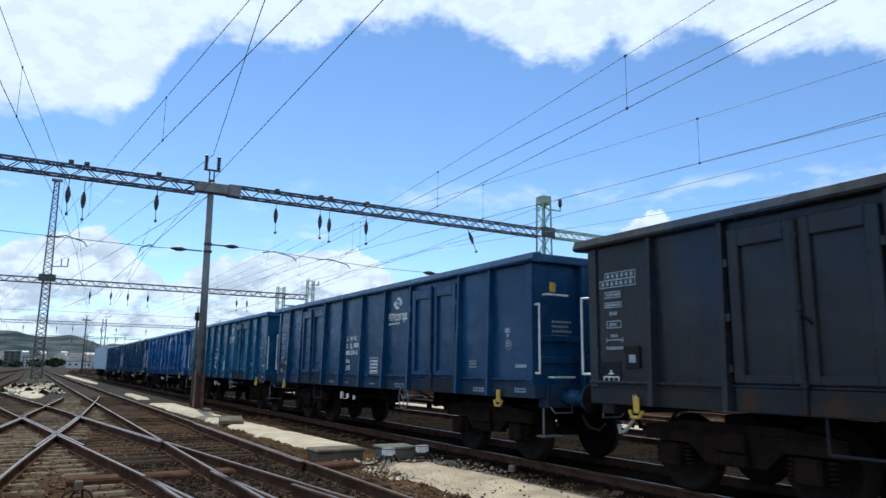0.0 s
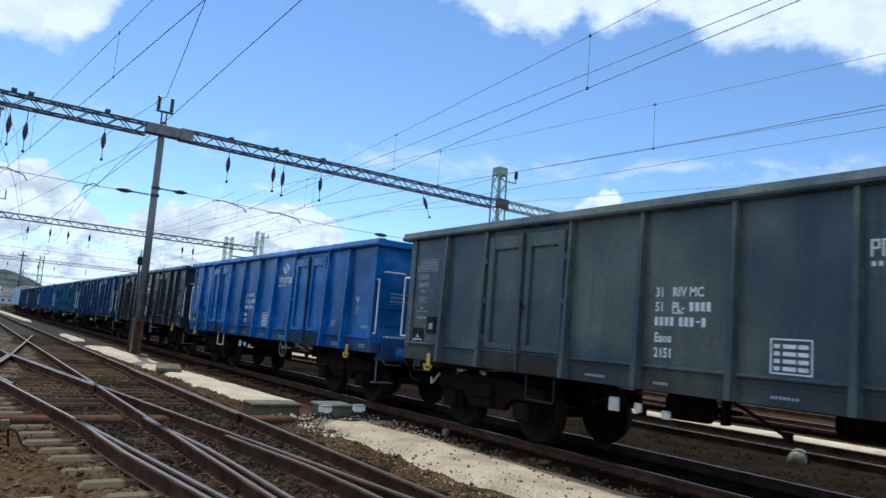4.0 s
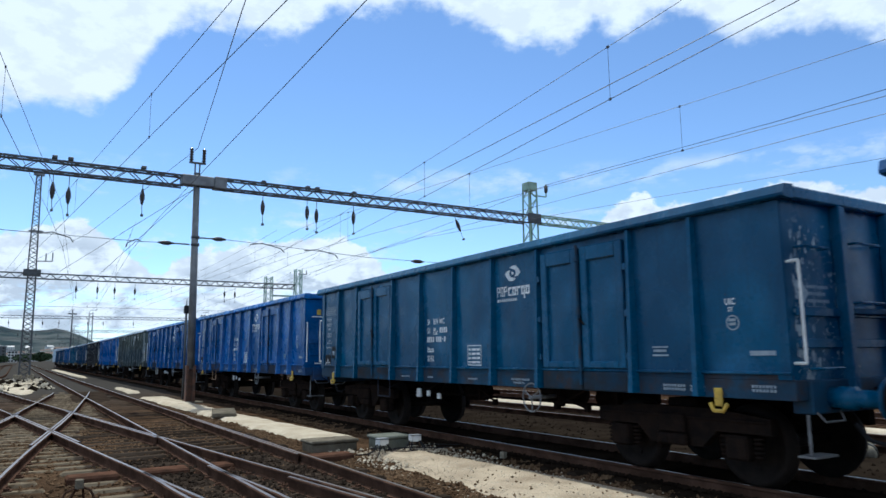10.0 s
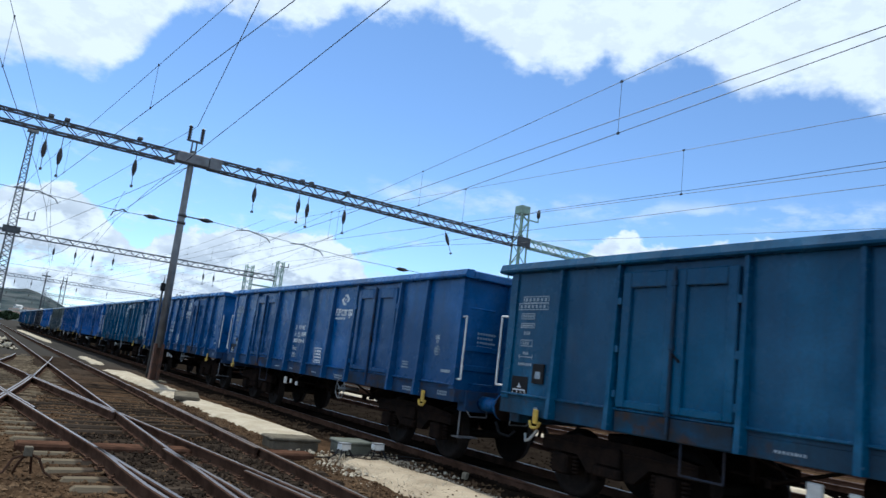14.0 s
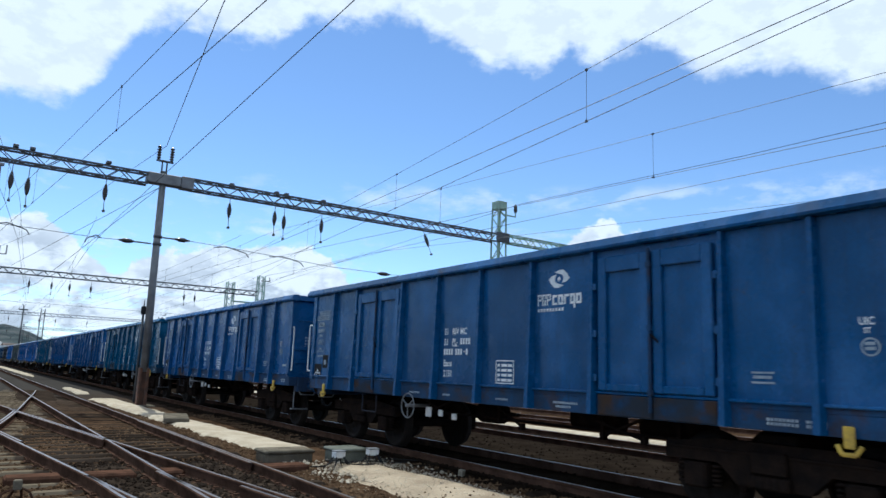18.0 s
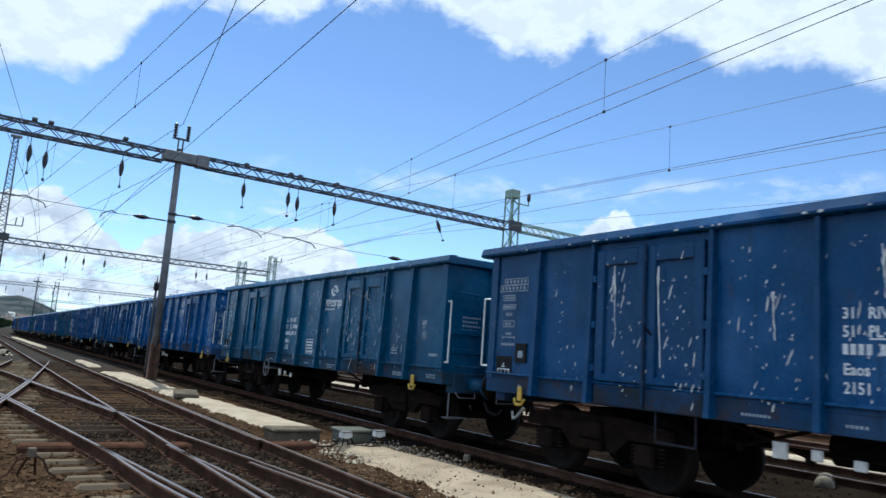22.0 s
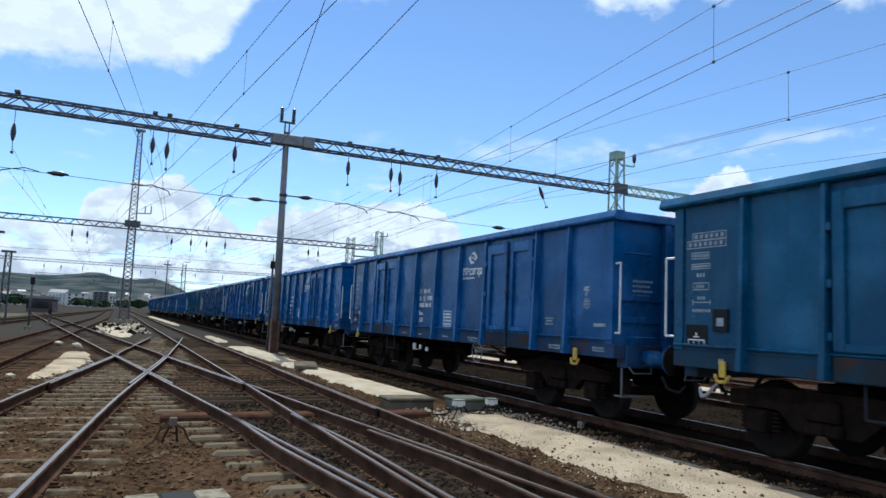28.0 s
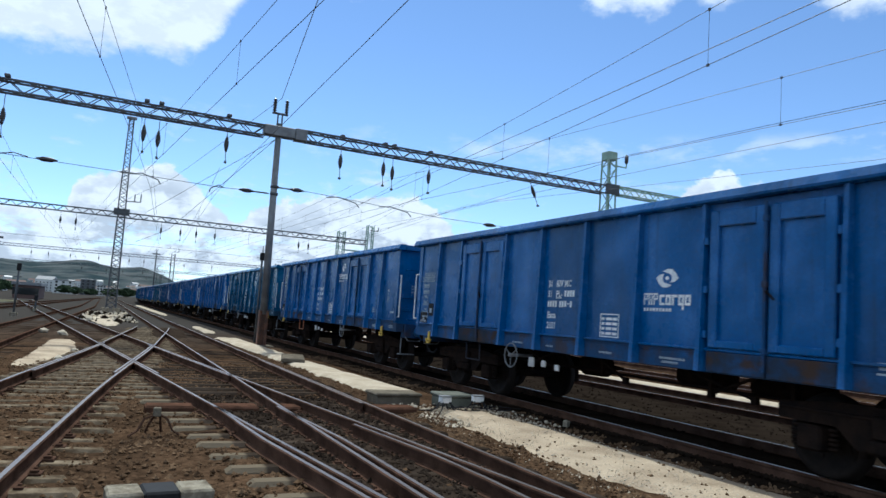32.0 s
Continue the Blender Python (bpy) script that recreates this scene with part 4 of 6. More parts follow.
    letters("UIC", 0.1, at(12.02, 2.06), wg)
    letters("ST", 0.07, at(12.06, 1.985), wg)
    bm = B()
    for k in range(20):
        a, b = math.tau * k / 20, math.tau * (k + 1) / 20
        bm.faces.new([bm.verts.new((x, HALF - 12.11 + r * math.cos(t), 1.86 + r * math.sin(t))) for r, t in ((0.085, a), (0.085, b), (0.068, b), (0.068, a))])
    part("ring_sign", bm, FADED, wg)
    rows += [(12.065, 0.09, 1.875, 0.03), (12.065, 0.09, 1.83, 0.03)]
    rows += [(10.95, 0.25, 1.6, 0.02), (10.97, 0.2, 1.55, 0.03), (10.95, 0.25, 1.5, 0.02), (12.3, 0.3, 1.5, 0.05)]
    bars(rows, wg, "stencilled_bar", FADED)
    # small stencilled block on the rear end sheet
    bm = B()
    for r in range(5):
        for i in range(7 - r % 2):
            a, z = -1.1 + i * 0.058, 2.2 - r * 0.075
            bm.faces.new([bm.verts.new(p) for p in ((a, -HALF - 0.004, z), (a + 0.038, -HALF - 0.004, z), (a + 0.038, -HALF - 0.004, z + 0.034), (a, -HALF - 0.004, z + 0.034))])
    tagged(part("end_stencil", bm, FADED, wg), kind="stuff")
    part("axle_plate", box(B(), -W - 0.008, -W - 0.0045, HALF - 0.56, HALF - 0.2, 1.28, 1.58), BLACKP, wg, "black panel with a white axle sign")
    rows = [(0.24, 0.28, 1.38, 0.015), (0.24, 0.28, 1.3, 0.015), (0.24, 0.015, 1.3, 0.09), (0.505, 0.015, 1.3, 0.09), (0.33, 0.012, 1.3, 0.09), (0.42, 0.012, 1.3, 0.09),
            (0.37, 0.02, 1.42, 0.06), (0.33, 0.1, 1.42, 0.014)]
    bars(rows, wg, "axle_sign", x=-W - 0.0115)
    part("document", box(B(), -W - 0.034, -W - 0.0305, HALF - 0.84, HALF - 0.73, 1.57, 1.67), FADED, wg, "weathered paper in the document holder")
    part("label_holder", box(B(), -W - 0.03, -W - 0.004, HALF - 0.9, HALF - 0.66, 1.5, 1.78, 0.006), BLACKP, wg, "dark document holder")
    # pale stencils on the sill
    rows = [(0.75, 0.1, 1.1, 0.07), (4.35, 0.35, 1.12, 0.05), (5.4, 0.2, 1.12, 0.04), (6.8, 0.3, 1.12, 0.04), (8.05, 0.45, 1.14, 0.03), (8.1, 0.3, 1.09, 0.03),
            (11.1, 0.35, 1.1, 0.09), (11.5, 0.2, 1.1, 0.07), (12.3, 0.3, 1.12, 0.07)]
    # each line of stencilling is a row of small strokes
    small = [(d + i * 0.042, 0.028, z + k * 0.042, min(0.03, h)) for d, w, z, h in rows for k in range(max(1, round(h / 0.045))) for i in range(max(1, round(w / 0.042)))]
    bars(small, wg, "sill_stencil", FADED, x=-W - 0.0155)


def end_sign(wg):
    part("warning_sign", box(B(), -1.14, -1.02, -HALF - 0.008, -HALF - 0.002, 2.68, 2.83), YELLOW, wg, "small yellow warning sign")


def peeled_end(wg, seed):
    """Bare pale patches where the paint has come off the rear end sheet."""
    rng = random.Random(seed)
    bm = B()
    for k in range(420):
        big = k < 46
        x, z = (-1.36 + abs(rng.gauss(0, 0.24)), rng.choice((1.45, 1.6, 2.0, 2.35, 2.6)) + rng.gauss(0, 0.16)) if big else (rng.uniform(-1.39, -0.2), rng.uniform(1.28, 2.95))
        r = rng.uniform(0.02, 0.07) if big else 0.004 + 0.02 * rng.random() ** 2
        x, y = max(-1.38 + r, min(0.3, x)), -HALF - 0.004 - 0.00004 * k
        n = 11 if big else 6
        bm.faces.new([bm.verts.new((x + r * q * math.cos(t) * 0.7, y, z + r * q * math.sin(t) * 1.5)) for t, q in ((math.tau * i / n, rng.uniform(0.35, 1.1)) for i in range(n))])
    bmesh.ops.recalc_face_normals(bm, faces=bm.faces)
    tagged(part("peeled_patch", bm, FADED, wg, "pale patches of peeled paint"), kind="stuff")


def drips(wg, seed, count, where, runs):
    """White paint on a wagon's near side: leaning teardrop splashes in clusters, and long runs (distance, top, length)."""
    rng = random.Random(seed)
    bm = B()

    def face_x(d, k):
        return -W - 0.0075 - 0.00004 * k - (0.074 if any(a + 0.08 < d < b - 0.08 for a, b in DOORS) else 0)

    def drop(k, d, z, w, h, lean):
        x, y = face_x(d, k), HALF - d
        pts = ((-0.1, 0.5), (0.4, 0.32), (0.5, 0.0), (0.38, -0.34), (0.05, -0.5), (-0.42, -0.3), (-0.5, 0.05))
        bm.faces.new([bm.verts.new((x, y - (u * w * rng.uniform(0.7, 1.2) - v * h * lean), z + v * h)) for u, v in pts])

    for k in range(count):
        z = rng.uniform(1.15, 2.9)
        d = rng.choice(where) + rng.gauss(0, 0.12) + (2.3 - z) * 0.22
        h = 0.015 + 0.035 * rng.random() if rng.random() < 0.82 else rng.uniform(0.07, 0.2)
        drop(k, d, z, rng.uniform(0.008, 0.022) if h < 0.06 else rng.uniform(0.012, 0.026), h, rng.uniform(-0.45, -0.1))
    for k, (d, z, h) in enumerate(runs):
        x = face_x(d, count + k)
        mid = [(z - h * i / 9, d + 0.05 * h * i / 9 + rng.gauss(0, 0.006), rng.uniform(0.004, 0.014) * (1.4 if i < 4 else 0.8)) for i in range(10)]
        bm.faces.new([bm.verts.new((x, HALF - q - w, v)) for v, q, w in mid] + [bm.verts.new((x, HALF - q + w, v)) for v, q, w in reversed(mid)])
    for k in range(count // 9):
        d, r = rng.choice(where) + rng.gauss(0, 0.5), rng.uniform(0.008, 0.022)
        bm.faces.new([bm.verts.new((-W - 0.1255 - 0.0001 * k, HALF - d + 1.6 * r * u, 3.15 + r * v)) for u, v in ((1, 0), (0.4, 0.9), (-0.8, 0.6), (-0.9, -0.3), (0.2, -0.6))])
    bmesh.ops.recalc_face_normals(bm, faces=bm.faces)
    tagged(part("paint_run", bm, WHITE, wg, "white paint runs and splashes"), kind="stuff")


VIVID, BLUE, DEEP, DUSK = (0.005, 0.116, 0.41), (0.006, 0.096, 0.305), (0.006, 0.077, 0.225), (0.007, 0.055, 0.148)
TEAL, SOOT, GREEN = (0.005, 0.092, 0.2), (0.024, 0.024, 0.026), (0.105, 0.128, 0.115)
LOOKS = {TEAL: "faded teal-blue open bogie freight wagon with ribbed sides", SOOT: "soot-black open bogie freight wagon with faded markings",
         GREEN: "weathered grey-green open bogie freight wagon with twin doors", VIVID: "bright blue open bogie freight wagon with white markings",
         BLUE: "mid blue open bogie freight wagon with white markings", DEEP: "deep blue open bogie freight wagon with twin doors",
         DUSK: "dark dusty blue open bogie freight wagon with twin doors"}
# from the front of the train to its end
FIRST = -4
COLOURS = [DUSK, DUSK, BLUE, TEAL, DUSK, SOOT, VIVID, GREEN, VIVID, VIVID, TEAL, BLUE, BLUE, TEAL, BLUE, DEEP, BLUE, TEAL, DEEP, BLUE, BLUE, BLUE, TEAL, BLUE, BLUE]
LEFT_WHEEL = {10, 11, 12, 13, 16, 18, 20}       # wagons with the hand brake wheel towards the front
STEPS = {2: (WHITE, "white hanging step frame"), 4: (WHITE, "white hanging step frame"), 5: (TAN, "tan hanging step frame"), 16: (TAN, "tan hanging step frame"),
         19: (ORANGE, "orange hanging step frame")}
SPLASHED = {13: (330, (5.9, 6.9, 7.1, 7.5, 7.7, 9.1, 9.3, 9.5, 10.0, 10.3, 11.0), ((7.6, 2.85, 1.5), (9.1, 2.85, 0.9))),
            14: (260, (1.6, 2.6, 2.8, 3.4, 3.6, 4.4, 4.8, 5.6, 5.9, 6.9, 7.2), ((2.62, 2.8, 0.9), (3.3, 2.75, 1.2), (4.7, 2.4, 0.5), (6.95, 2.75, 0.7), (5.75, 2.8, 0.5))),
            15: (300, (2.45, 2.6, 3.4, 4.4, 4.6, 4.75, 4.85, 6.6, 6.8, 6.9, 7.05, 7.2), ((4.75, 2.2, 0.5), (6.95, 2.5, 0.5)))}


def the_train():
    kinds = {False: wagon(False), True: wagon(True)}
    fresh = set(kinds)
    train = []
    for k in range(len(COLOURS)):
        w = FIRST + k in LEFT_WHEEL
        if w in fresh:
            fresh.discard(w)
            train.append(kinds[w])
        else:
            train.append(copy_thing(kinds[w], pose(0, 0, 0)))
    for k, (wg, c) in enumerate(zip(train, COLOURS)):
        n = FIRST + k
        text = LOOKS[c]
        if n in SPLASHED:
            drips(wg, n, *SPLASHED[n])
            text = text.split(" open ")[0] + " open freight wagon with white paint splashes"
        tagged(wg, text)
        if c is VIVID or n in (0, 1):
            for o in wg.children:
                if o.name.startswith("end_step"):
                    o.material_slots[0].link = "OBJECT"
                    o.material_slots[0].material = WHITE
                    tagged(o, "white end step bar")
        if n in (0, 4, 5):
            end_sign(wg)
        if n in (6, 12, 14):
            peeled_end(wg, n)
        if n == 20:
            for o in wg.children:
                if o.name.startswith("stencilled_bar"):
                    o.matrix_basis = pose(0, 0, -0.28)
                if o.name.startswith(("emblem", "owner_lettering")):
                    o.matrix_basis = pose(0, 0, -0.62)
        if n == 1:
            for o in wg.children:
                if o.name.startswith(("emblem", "owner_lettering")):
                    o.matrix_basis = pose(0, 1.05, -0.1)
        if n in STEPS:
            for o in wg.children:
                if o.name.startswith("step_frame"):
                    o.material_slots[0].link = "OBJECT"
                    o.material_slots[0].material = STEPS[n][0]
                    tagged(o, STEPS[n][1])
                    o.matrix_basis = pose(0, {5: 0.9, 16: 0.5}.get(n, 0.0), 0)
        rng = random.Random(k)
        f = rng.uniform(0.85, 1.0)
        for o in wg.children_recursive:
            o.color = (c[0] * f, c[1] * f, c[2] * f, rng.random() * 0 + k * 0.137 % 1.0)
    return train


TRAIN = the_train()


def locomotive():
    lo = empty("electric_locomotive")
    tagged(lo, "pale blue electric locomotive with a grey roof at the train's head", "locomotive")
    bm = B()
    prof = [(-7.6, 1.1), (-7.75, 2.0), (-7.3, 3.5), (7.3, 3.5), (7.75, 2.0), (7.6, 1.1)]
    rings = [[bm.verts.new((x, y, z)) for y, z in prof] for x in (-1.45, 1.45)]
    for i in range(6):
        bm.faces.new((rings[0][i], rings[0][(i + 1) % 6], rings[1][(i + 1) % 6], rings[1][i]))
    bm.faces.new(rings[0])
    bm.faces.new(rings[1])
    bmesh.ops.recalc_face_normals(bm, faces=bm.faces)
    bmesh.ops.bevel(bm, geom=list(bm.edges), offset=0.08, segments=2, affect="EDGES")
    part("body", bm, LOCOP, lo)
    part("roof", box(B(), -1.2, 1.2, -6.9, 6.9, 3.5, 3.75, 0.1), GALV, lo, "grey roof")
    for s in (-1, 1):
        for x in (-0.65, 0.65):
            bm = B()
            vs = [bm.verts.new(p) for p in ((x - 0.5, s * 7.70, 2.3), (x + 0.5, s * 7.70, 2.3), (x + 0.5, s * 7.42, 3.2), (x - 0.5, s * 7.42, 3.2))]
            bm.faces.new(vs)
            part("cab_window", bm, GLASS, lo)
            part("buffer", lathe(B(), [(0.1, s * 7.55), (0.1, s * 8.1), (0.22, s * 8.15), (0.02, s * 8.2)], 12, "y", (x * 1.35, 0, 1.06)), IRON, lo)
        bm = B()
        for x in (-0.55, 0.55):
            pipe(bm, [(x, s * 3.4, 3.76), (x * 0.8, s * 4.8, 4.25), (x, s * 3.8, 4.75)], 0.03)
        rod(bm, (-0.9, s * 3.8, 4.77), (0.9, s * 3.8, 4.77), 0.03)
        part("pantograph", bm, DARKST, lo, "folded dark pantograph")
        part("bogie", box(B(), -1.15, 1.15, s * 4.6 - 1.9, s * 4.6 + 1.9, 0.35, 1.09, 0.05), IRON, lo)
        for a in (-1.4, 1.4):
            bm = B()
            rod(bm, (-1.1, 0, 0), (1.1, 0, 0), 0.08, 8)
            for e in (-1, 1):
                lathe(bm, [(0.1, e * 0.68), (0.6, e * 0.68), (0.6, e * 0.7), (0.56, e * 0.8), (0.1, e * 0.8)], 20, "x")
            part("wheelset", bm, TREAD, lo).matrix_basis = pose(0, s * 4.6 + a, 0.56)
    return lo


LOCO = locomotive()


# ---- masts, gantries and overhead line ----
def lattice(parent, x, y, z0, z1, w0, w1, mat, step=0.6, r=0.035):
    """Four leaning legs and the zigzag bracing between them."""
    def half(z):
        return (w0 + (w1 - w0) * (z - z0) / (z1 - z0)) / 2
    corners = ((-1, -1), (1, -1), (1, 1), (-1, 1))
    for a, b in corners:
        bm = rod(B(), (x + a * half(z0), y + b * half(z0), z0), (x + a * half(z1), y + b * half(z1), z1), r, 4)
        part("leg", bm, mat, parent)
    bm = B()
    z, flip = z0, 0
    while z < z1 - 0.05:
        zn = min(z + step, z1)
        for k in range(4):
            p, q = corners[k], corners[(k + 1) % 4]
            if (flip + k) % 2:
                p, q = q, p
            rod(bm, (x + p[0] * half(z), y + p[1] * half(z), z), (x + q[0] * half(zn), y + q[1] * half(zn), zn), r * 0.55, 4, cap=False)
        z, flip = zn, flip + 1
    tagged(part("bracing", bm, mat, parent), kind="stuff")


def boom(parent, y, x0, x1, z0, mat, h=0.42, single=True):
    """A box truss between x0 and x1; every brace of a near one is a part."""
    for b in (-0.2, 0.2):
        for z in (z0, z0 + h):
            part("chord", box(B(), x0, x1, y + b - 0.035, y + b + 0.035, z - 0.035, z + 0.035), mat, parent)
    n = max(2, round((x1 - x0) / 0.5))
    dx = (x1 - x0) / n
    proto = {}
    rest = B()
    for i in range(n):
        up = i % 2
        for b in (-0.2, 0.2):
            if single:
                if up not in proto:
                    bm = rod(B(), (0, 0, 0 if up else h), (dx, 0, h if up else 0), 0.024, 4)
                    proto[up] = part("brace", bm, mat, parent)
                    proto[up].matrix_basis = pose(x0 + i * dx, y + b, z0)
                else:
                    share(proto[up], pose(x0 + i * dx, y + b, z0), parent)
            else:
                rod(rest, (x0 + i * dx, y + b, z0 + (0 if up else h)), (x0 + (i + 1) * dx, y + b, z0 + (h if up else 0)), 0.03, 4, cap=False)
        s = 1 if up else -1
        for z in (z0, z0 + h):
            rod(rest, (x0 + i * dx, y - 0.2 * s, z), (x0 + (i + 1) * dx, y + 0.2 * s, z), 0.02, 4, cap=False)
    tagged(part("cross_bracing", rest, mat, parent), kind="stuff")


def insulator(x, y, z, drop=0.75, size=1.0):
    """A hanging insulator under a boom: upper hanger, sheds, lower rod with a clamp."""
    e = empty("hanging_insulator", pose(x, y, z))
    tagged(e, "dark brown ribbed insulator hanging from the steel boom", "insulator", "insulators under the gantry")
    part("hanger", rod(B(), (0, 0, 0), (0, 0, -drop + 0.3 * size), 0.014, 5), DARKST, e)
    prof = [(0.03, -drop + 0.3 * size)]
    for k in range(7):
        zc, r = -drop + 0.2 * size - k * 0.075 * size, (0.06 + 0.05 * math.sin(math.pi * (k + 0.7) / 7.4)) * size
        prof += [(r - 0.025, zc + 0.025), (r, zc), (r - 0.025, zc - 0.025)]
    prof += [(0.03, -drop - 0.34 * size)]
    part("insulator_body", lathe(B(), prof, 10, "z"), PORC, e, "dark glazed insulator sheds")
    part("lower_rod", rod(B(), (0, 0, -drop - 0.34 * size), (0.02, 0, -drop - 0.75 * size), 0.014, 5), DARKST, e)
    part("clamp", box(B(), -0.03, 0.06, -0.06, 0.06, -drop - 0.8 * size, -drop - 0.72 * size), DARKST, e)
    return e


G1, G2 = 28.9, 69.0
HANG = [(-3.93, 7.55), (0.7, 7.76), (1.23, 7.62), (3.79, 7.86), (8.59, 7.92), (10.59, 7.89), (11.03, 7.78), (12.83, 7.87)]


def gantry_one():
    g = empty("catenary_gantry")
    tagged(g, "steel lattice gantry beam on a grey tube mast", "gantry")
    boom(g, G1, -15.0, 5.25, 8.43, DARKST)
    boom(g, G1, 6.95, 22.9, 8.5, DARKST)
    boom(g, G1, 23.8, 29.6, 8.55, GREENST)
    part("boom_joint", box(B(), 5.2, 6.5, G1 - 0.22, G1 + 0.22, 8.5, 8.93, 0.03), GALV, g, "solid grey boom section over the mast")
    part("boom_joint", box(B(), 6.501, 7.0, G1 - 0.25, G1 + 0.25, 8.47, 8.96, 0.02), GALV, g)
    # tube mast with a painted foot
    part("mast", rod(B(), (5.9, G1, 1.1), (5.83, G1, 8.5), 0.155, 14, 0.125), GALV, g, "grey tapered steel mast")
    bm = B()
    for dx in (-0.13, 0.13):
        box(bm, 5.9 + dx - 0.05, 5.9 + dx + 0.05, G1 - 0.16, G1 + 0.16, -0.25, 1.25, 0.01)
    box(bm, 5.81, 5.99, G1 - 0.05, G1 + 0.05, -0.25, 1.2)
    part("mast_foot", bm, OCHRE, g, "rust-brown painted mast foot")
    part("foundation", box(B(), 5.45, 6.35, G1 - 0.45, G1 + 0.45, -0.4, -0.14, 0.03), SLABM, g)
    part("top_post", box(B(), 5.71, 5.95, G1 - 0.06, G1 + 0.06, 8.935, 9.08, 0.01), DARKST, g)
    for dx in (-0.09, 0.09):
        part("fork_leg", box(B(), 5.83 + dx - 0.025, 5.83 + dx + 0.025, G1 - 0.03, G1 + 0.03, 9.08, 9.45), DARKST, g)
    part("fork_bar", box(B(), 5.5, 6.16, G1 - 0.04, G1 + 0.04, 9.45, 9.53, 0.01), DARKST, g)
    for dx in (-0.25, 0.25):
        prof = [(0.04, 9.535)]
        for k in range(5):
            zc = 9.6 + k * 0.11
            prof += [(0.05, zc - 0.04), (0.09, zc), (0.09, zc + 0.02), (0.05, zc + 0.04)]
        prof += [(0.03, 10.12)]
        part("post_insulator", lathe(B(), prof, 10, "z", (5.83 + dx, G1, 0)), PORC, g, "dark ribbed post insulator")
    # arms with strain insulators
    for s, xa, xb, z in ((-1, 5.65, 5.05, 6.08), (1, 6.05, 6.5, 6.38)):
        part("arm", rod(B(), (xa, G1, z), (xb, G1, z), 0.03, 6), DARKST, g)
        prof = [(0.03, 0), (0.05, 0.08), (0.09, 0.2), (0.09, 0.4), (0.05, 0.5), (0.03, 0.6)]
        part("strain_insulator", lathe(B(), [(r, xb + s * h) for r, h in prof], 10, "x", (0, G1, z)), PORC, g, "dark strain insulator")
        part("collar", lathe(B(), [(0.17, z - 0.05), (0.17, z + 0.05)], 12, "z", (5.87, G1, 0)), DARKST, g)
    # green lattice mast at the right
    lattice(g, 23.2, G1, -0.3, 10.3, 0.68, 0.52, GREENST, 0.6, 0.05)
    part("mast_head", box(B(), 22.9, 23.5, G1 - 0.3, G1 + 0.3, 10.3, 10.75, 0.02), GREENST, g, "pale green sheet metal mast head")
    part("bracket", pipe(B(), [(23.5, G1, 10.1), (24.35, G1, 10.1), (24.35, G1, 10.35)], 0.04), GREENST, g)
    part("bracket_insulator", lathe(B(), [(0.04, 10.3), (0.1, 10.4), (0.1, 10.7), (0.04, 10.8)], 10, "z", (24.35, G1, 0)), PORC, g)
    part("saddle", box(B(), 22.75, 23.65, G1 - 0.38, G1 - 0.34, 8.45, 9.0, 0.01), DARKST, g)
    for x, z in HANG:
        part("bracket_nub", box(B(), x - 0.09, x + 0.09, G1 - 0.15, G1 + 0.15, 8.95, 9.07, 0.02), DARKST, g)
        insulator(x, G1, 8.41, 8.41 - z)
    e = insulator(18.44, G1, 8.46, 0.5)
    e.matrix_basis = pose(18.35, G1, 8.46, 0, -24, 0)


def gantry_two(y, x0, x1, zb, hang, near):
    g = empty("catenary_gantry")
    tagged(g, "distant steel lattice gantry beam with hanging insulators", "gantry")
    boom(g, y, x0, x1, zb, DARKST, 0.45, False)
    for x in (x1 + 0.35,) if near else (x1 + 0.35, 10.95 + bend(y)):
        lattice(g, x, y, -0.3, zb + (2.1 if near else 1.2), 0.75, 0.6, GREENST if near else DARKST, 0.8, 0.06)
        part("bracket", pipe(B(), [(x, y, zb + 1.6), (x + 0.9, y, zb + 1.6), (x + 0.9, y, zb + 2.0)], 0.05), DARKST, g)
    for x in hang:
        insulator(x, y, zb - 0.02, 0.75)


gantry_one()
gantry_two(G2, -22.0, 24.1, 8.45, (-10.4, -4.1, -2.9, 4.1, 5.8, 7.2, 8.9, 13.9, 17.0, 18.0), True)
gantry_two(139.0, -30.0, 30.0, 8.6, (-12, -9.4, -6, -1.5, 3.5, 6, 10.5, 13, 18), False)
gantry_two(209.0, -20.0, 34.0, 8.7, (-6, 0, 4, 9, 14), False)
gantry_two(290.0, -10.0, 40.0, 8.8, (4, 9, 14), False)


def second_mast():
    m = empty("lattice_mast")
    tagged(m, "green lattice mast standing beside the second gantry", "mast")
    lattice(m, 21.6, G2 + 0.8, -0.3, 9.7, 0.75, 0.65, GREENST, 0.8, 0.06)
    part("rail_arm", box(B(), 21.9, 24.3, G2 + 0.7, G2 + 0.8, 7.7, 7.85), GREENST, m)


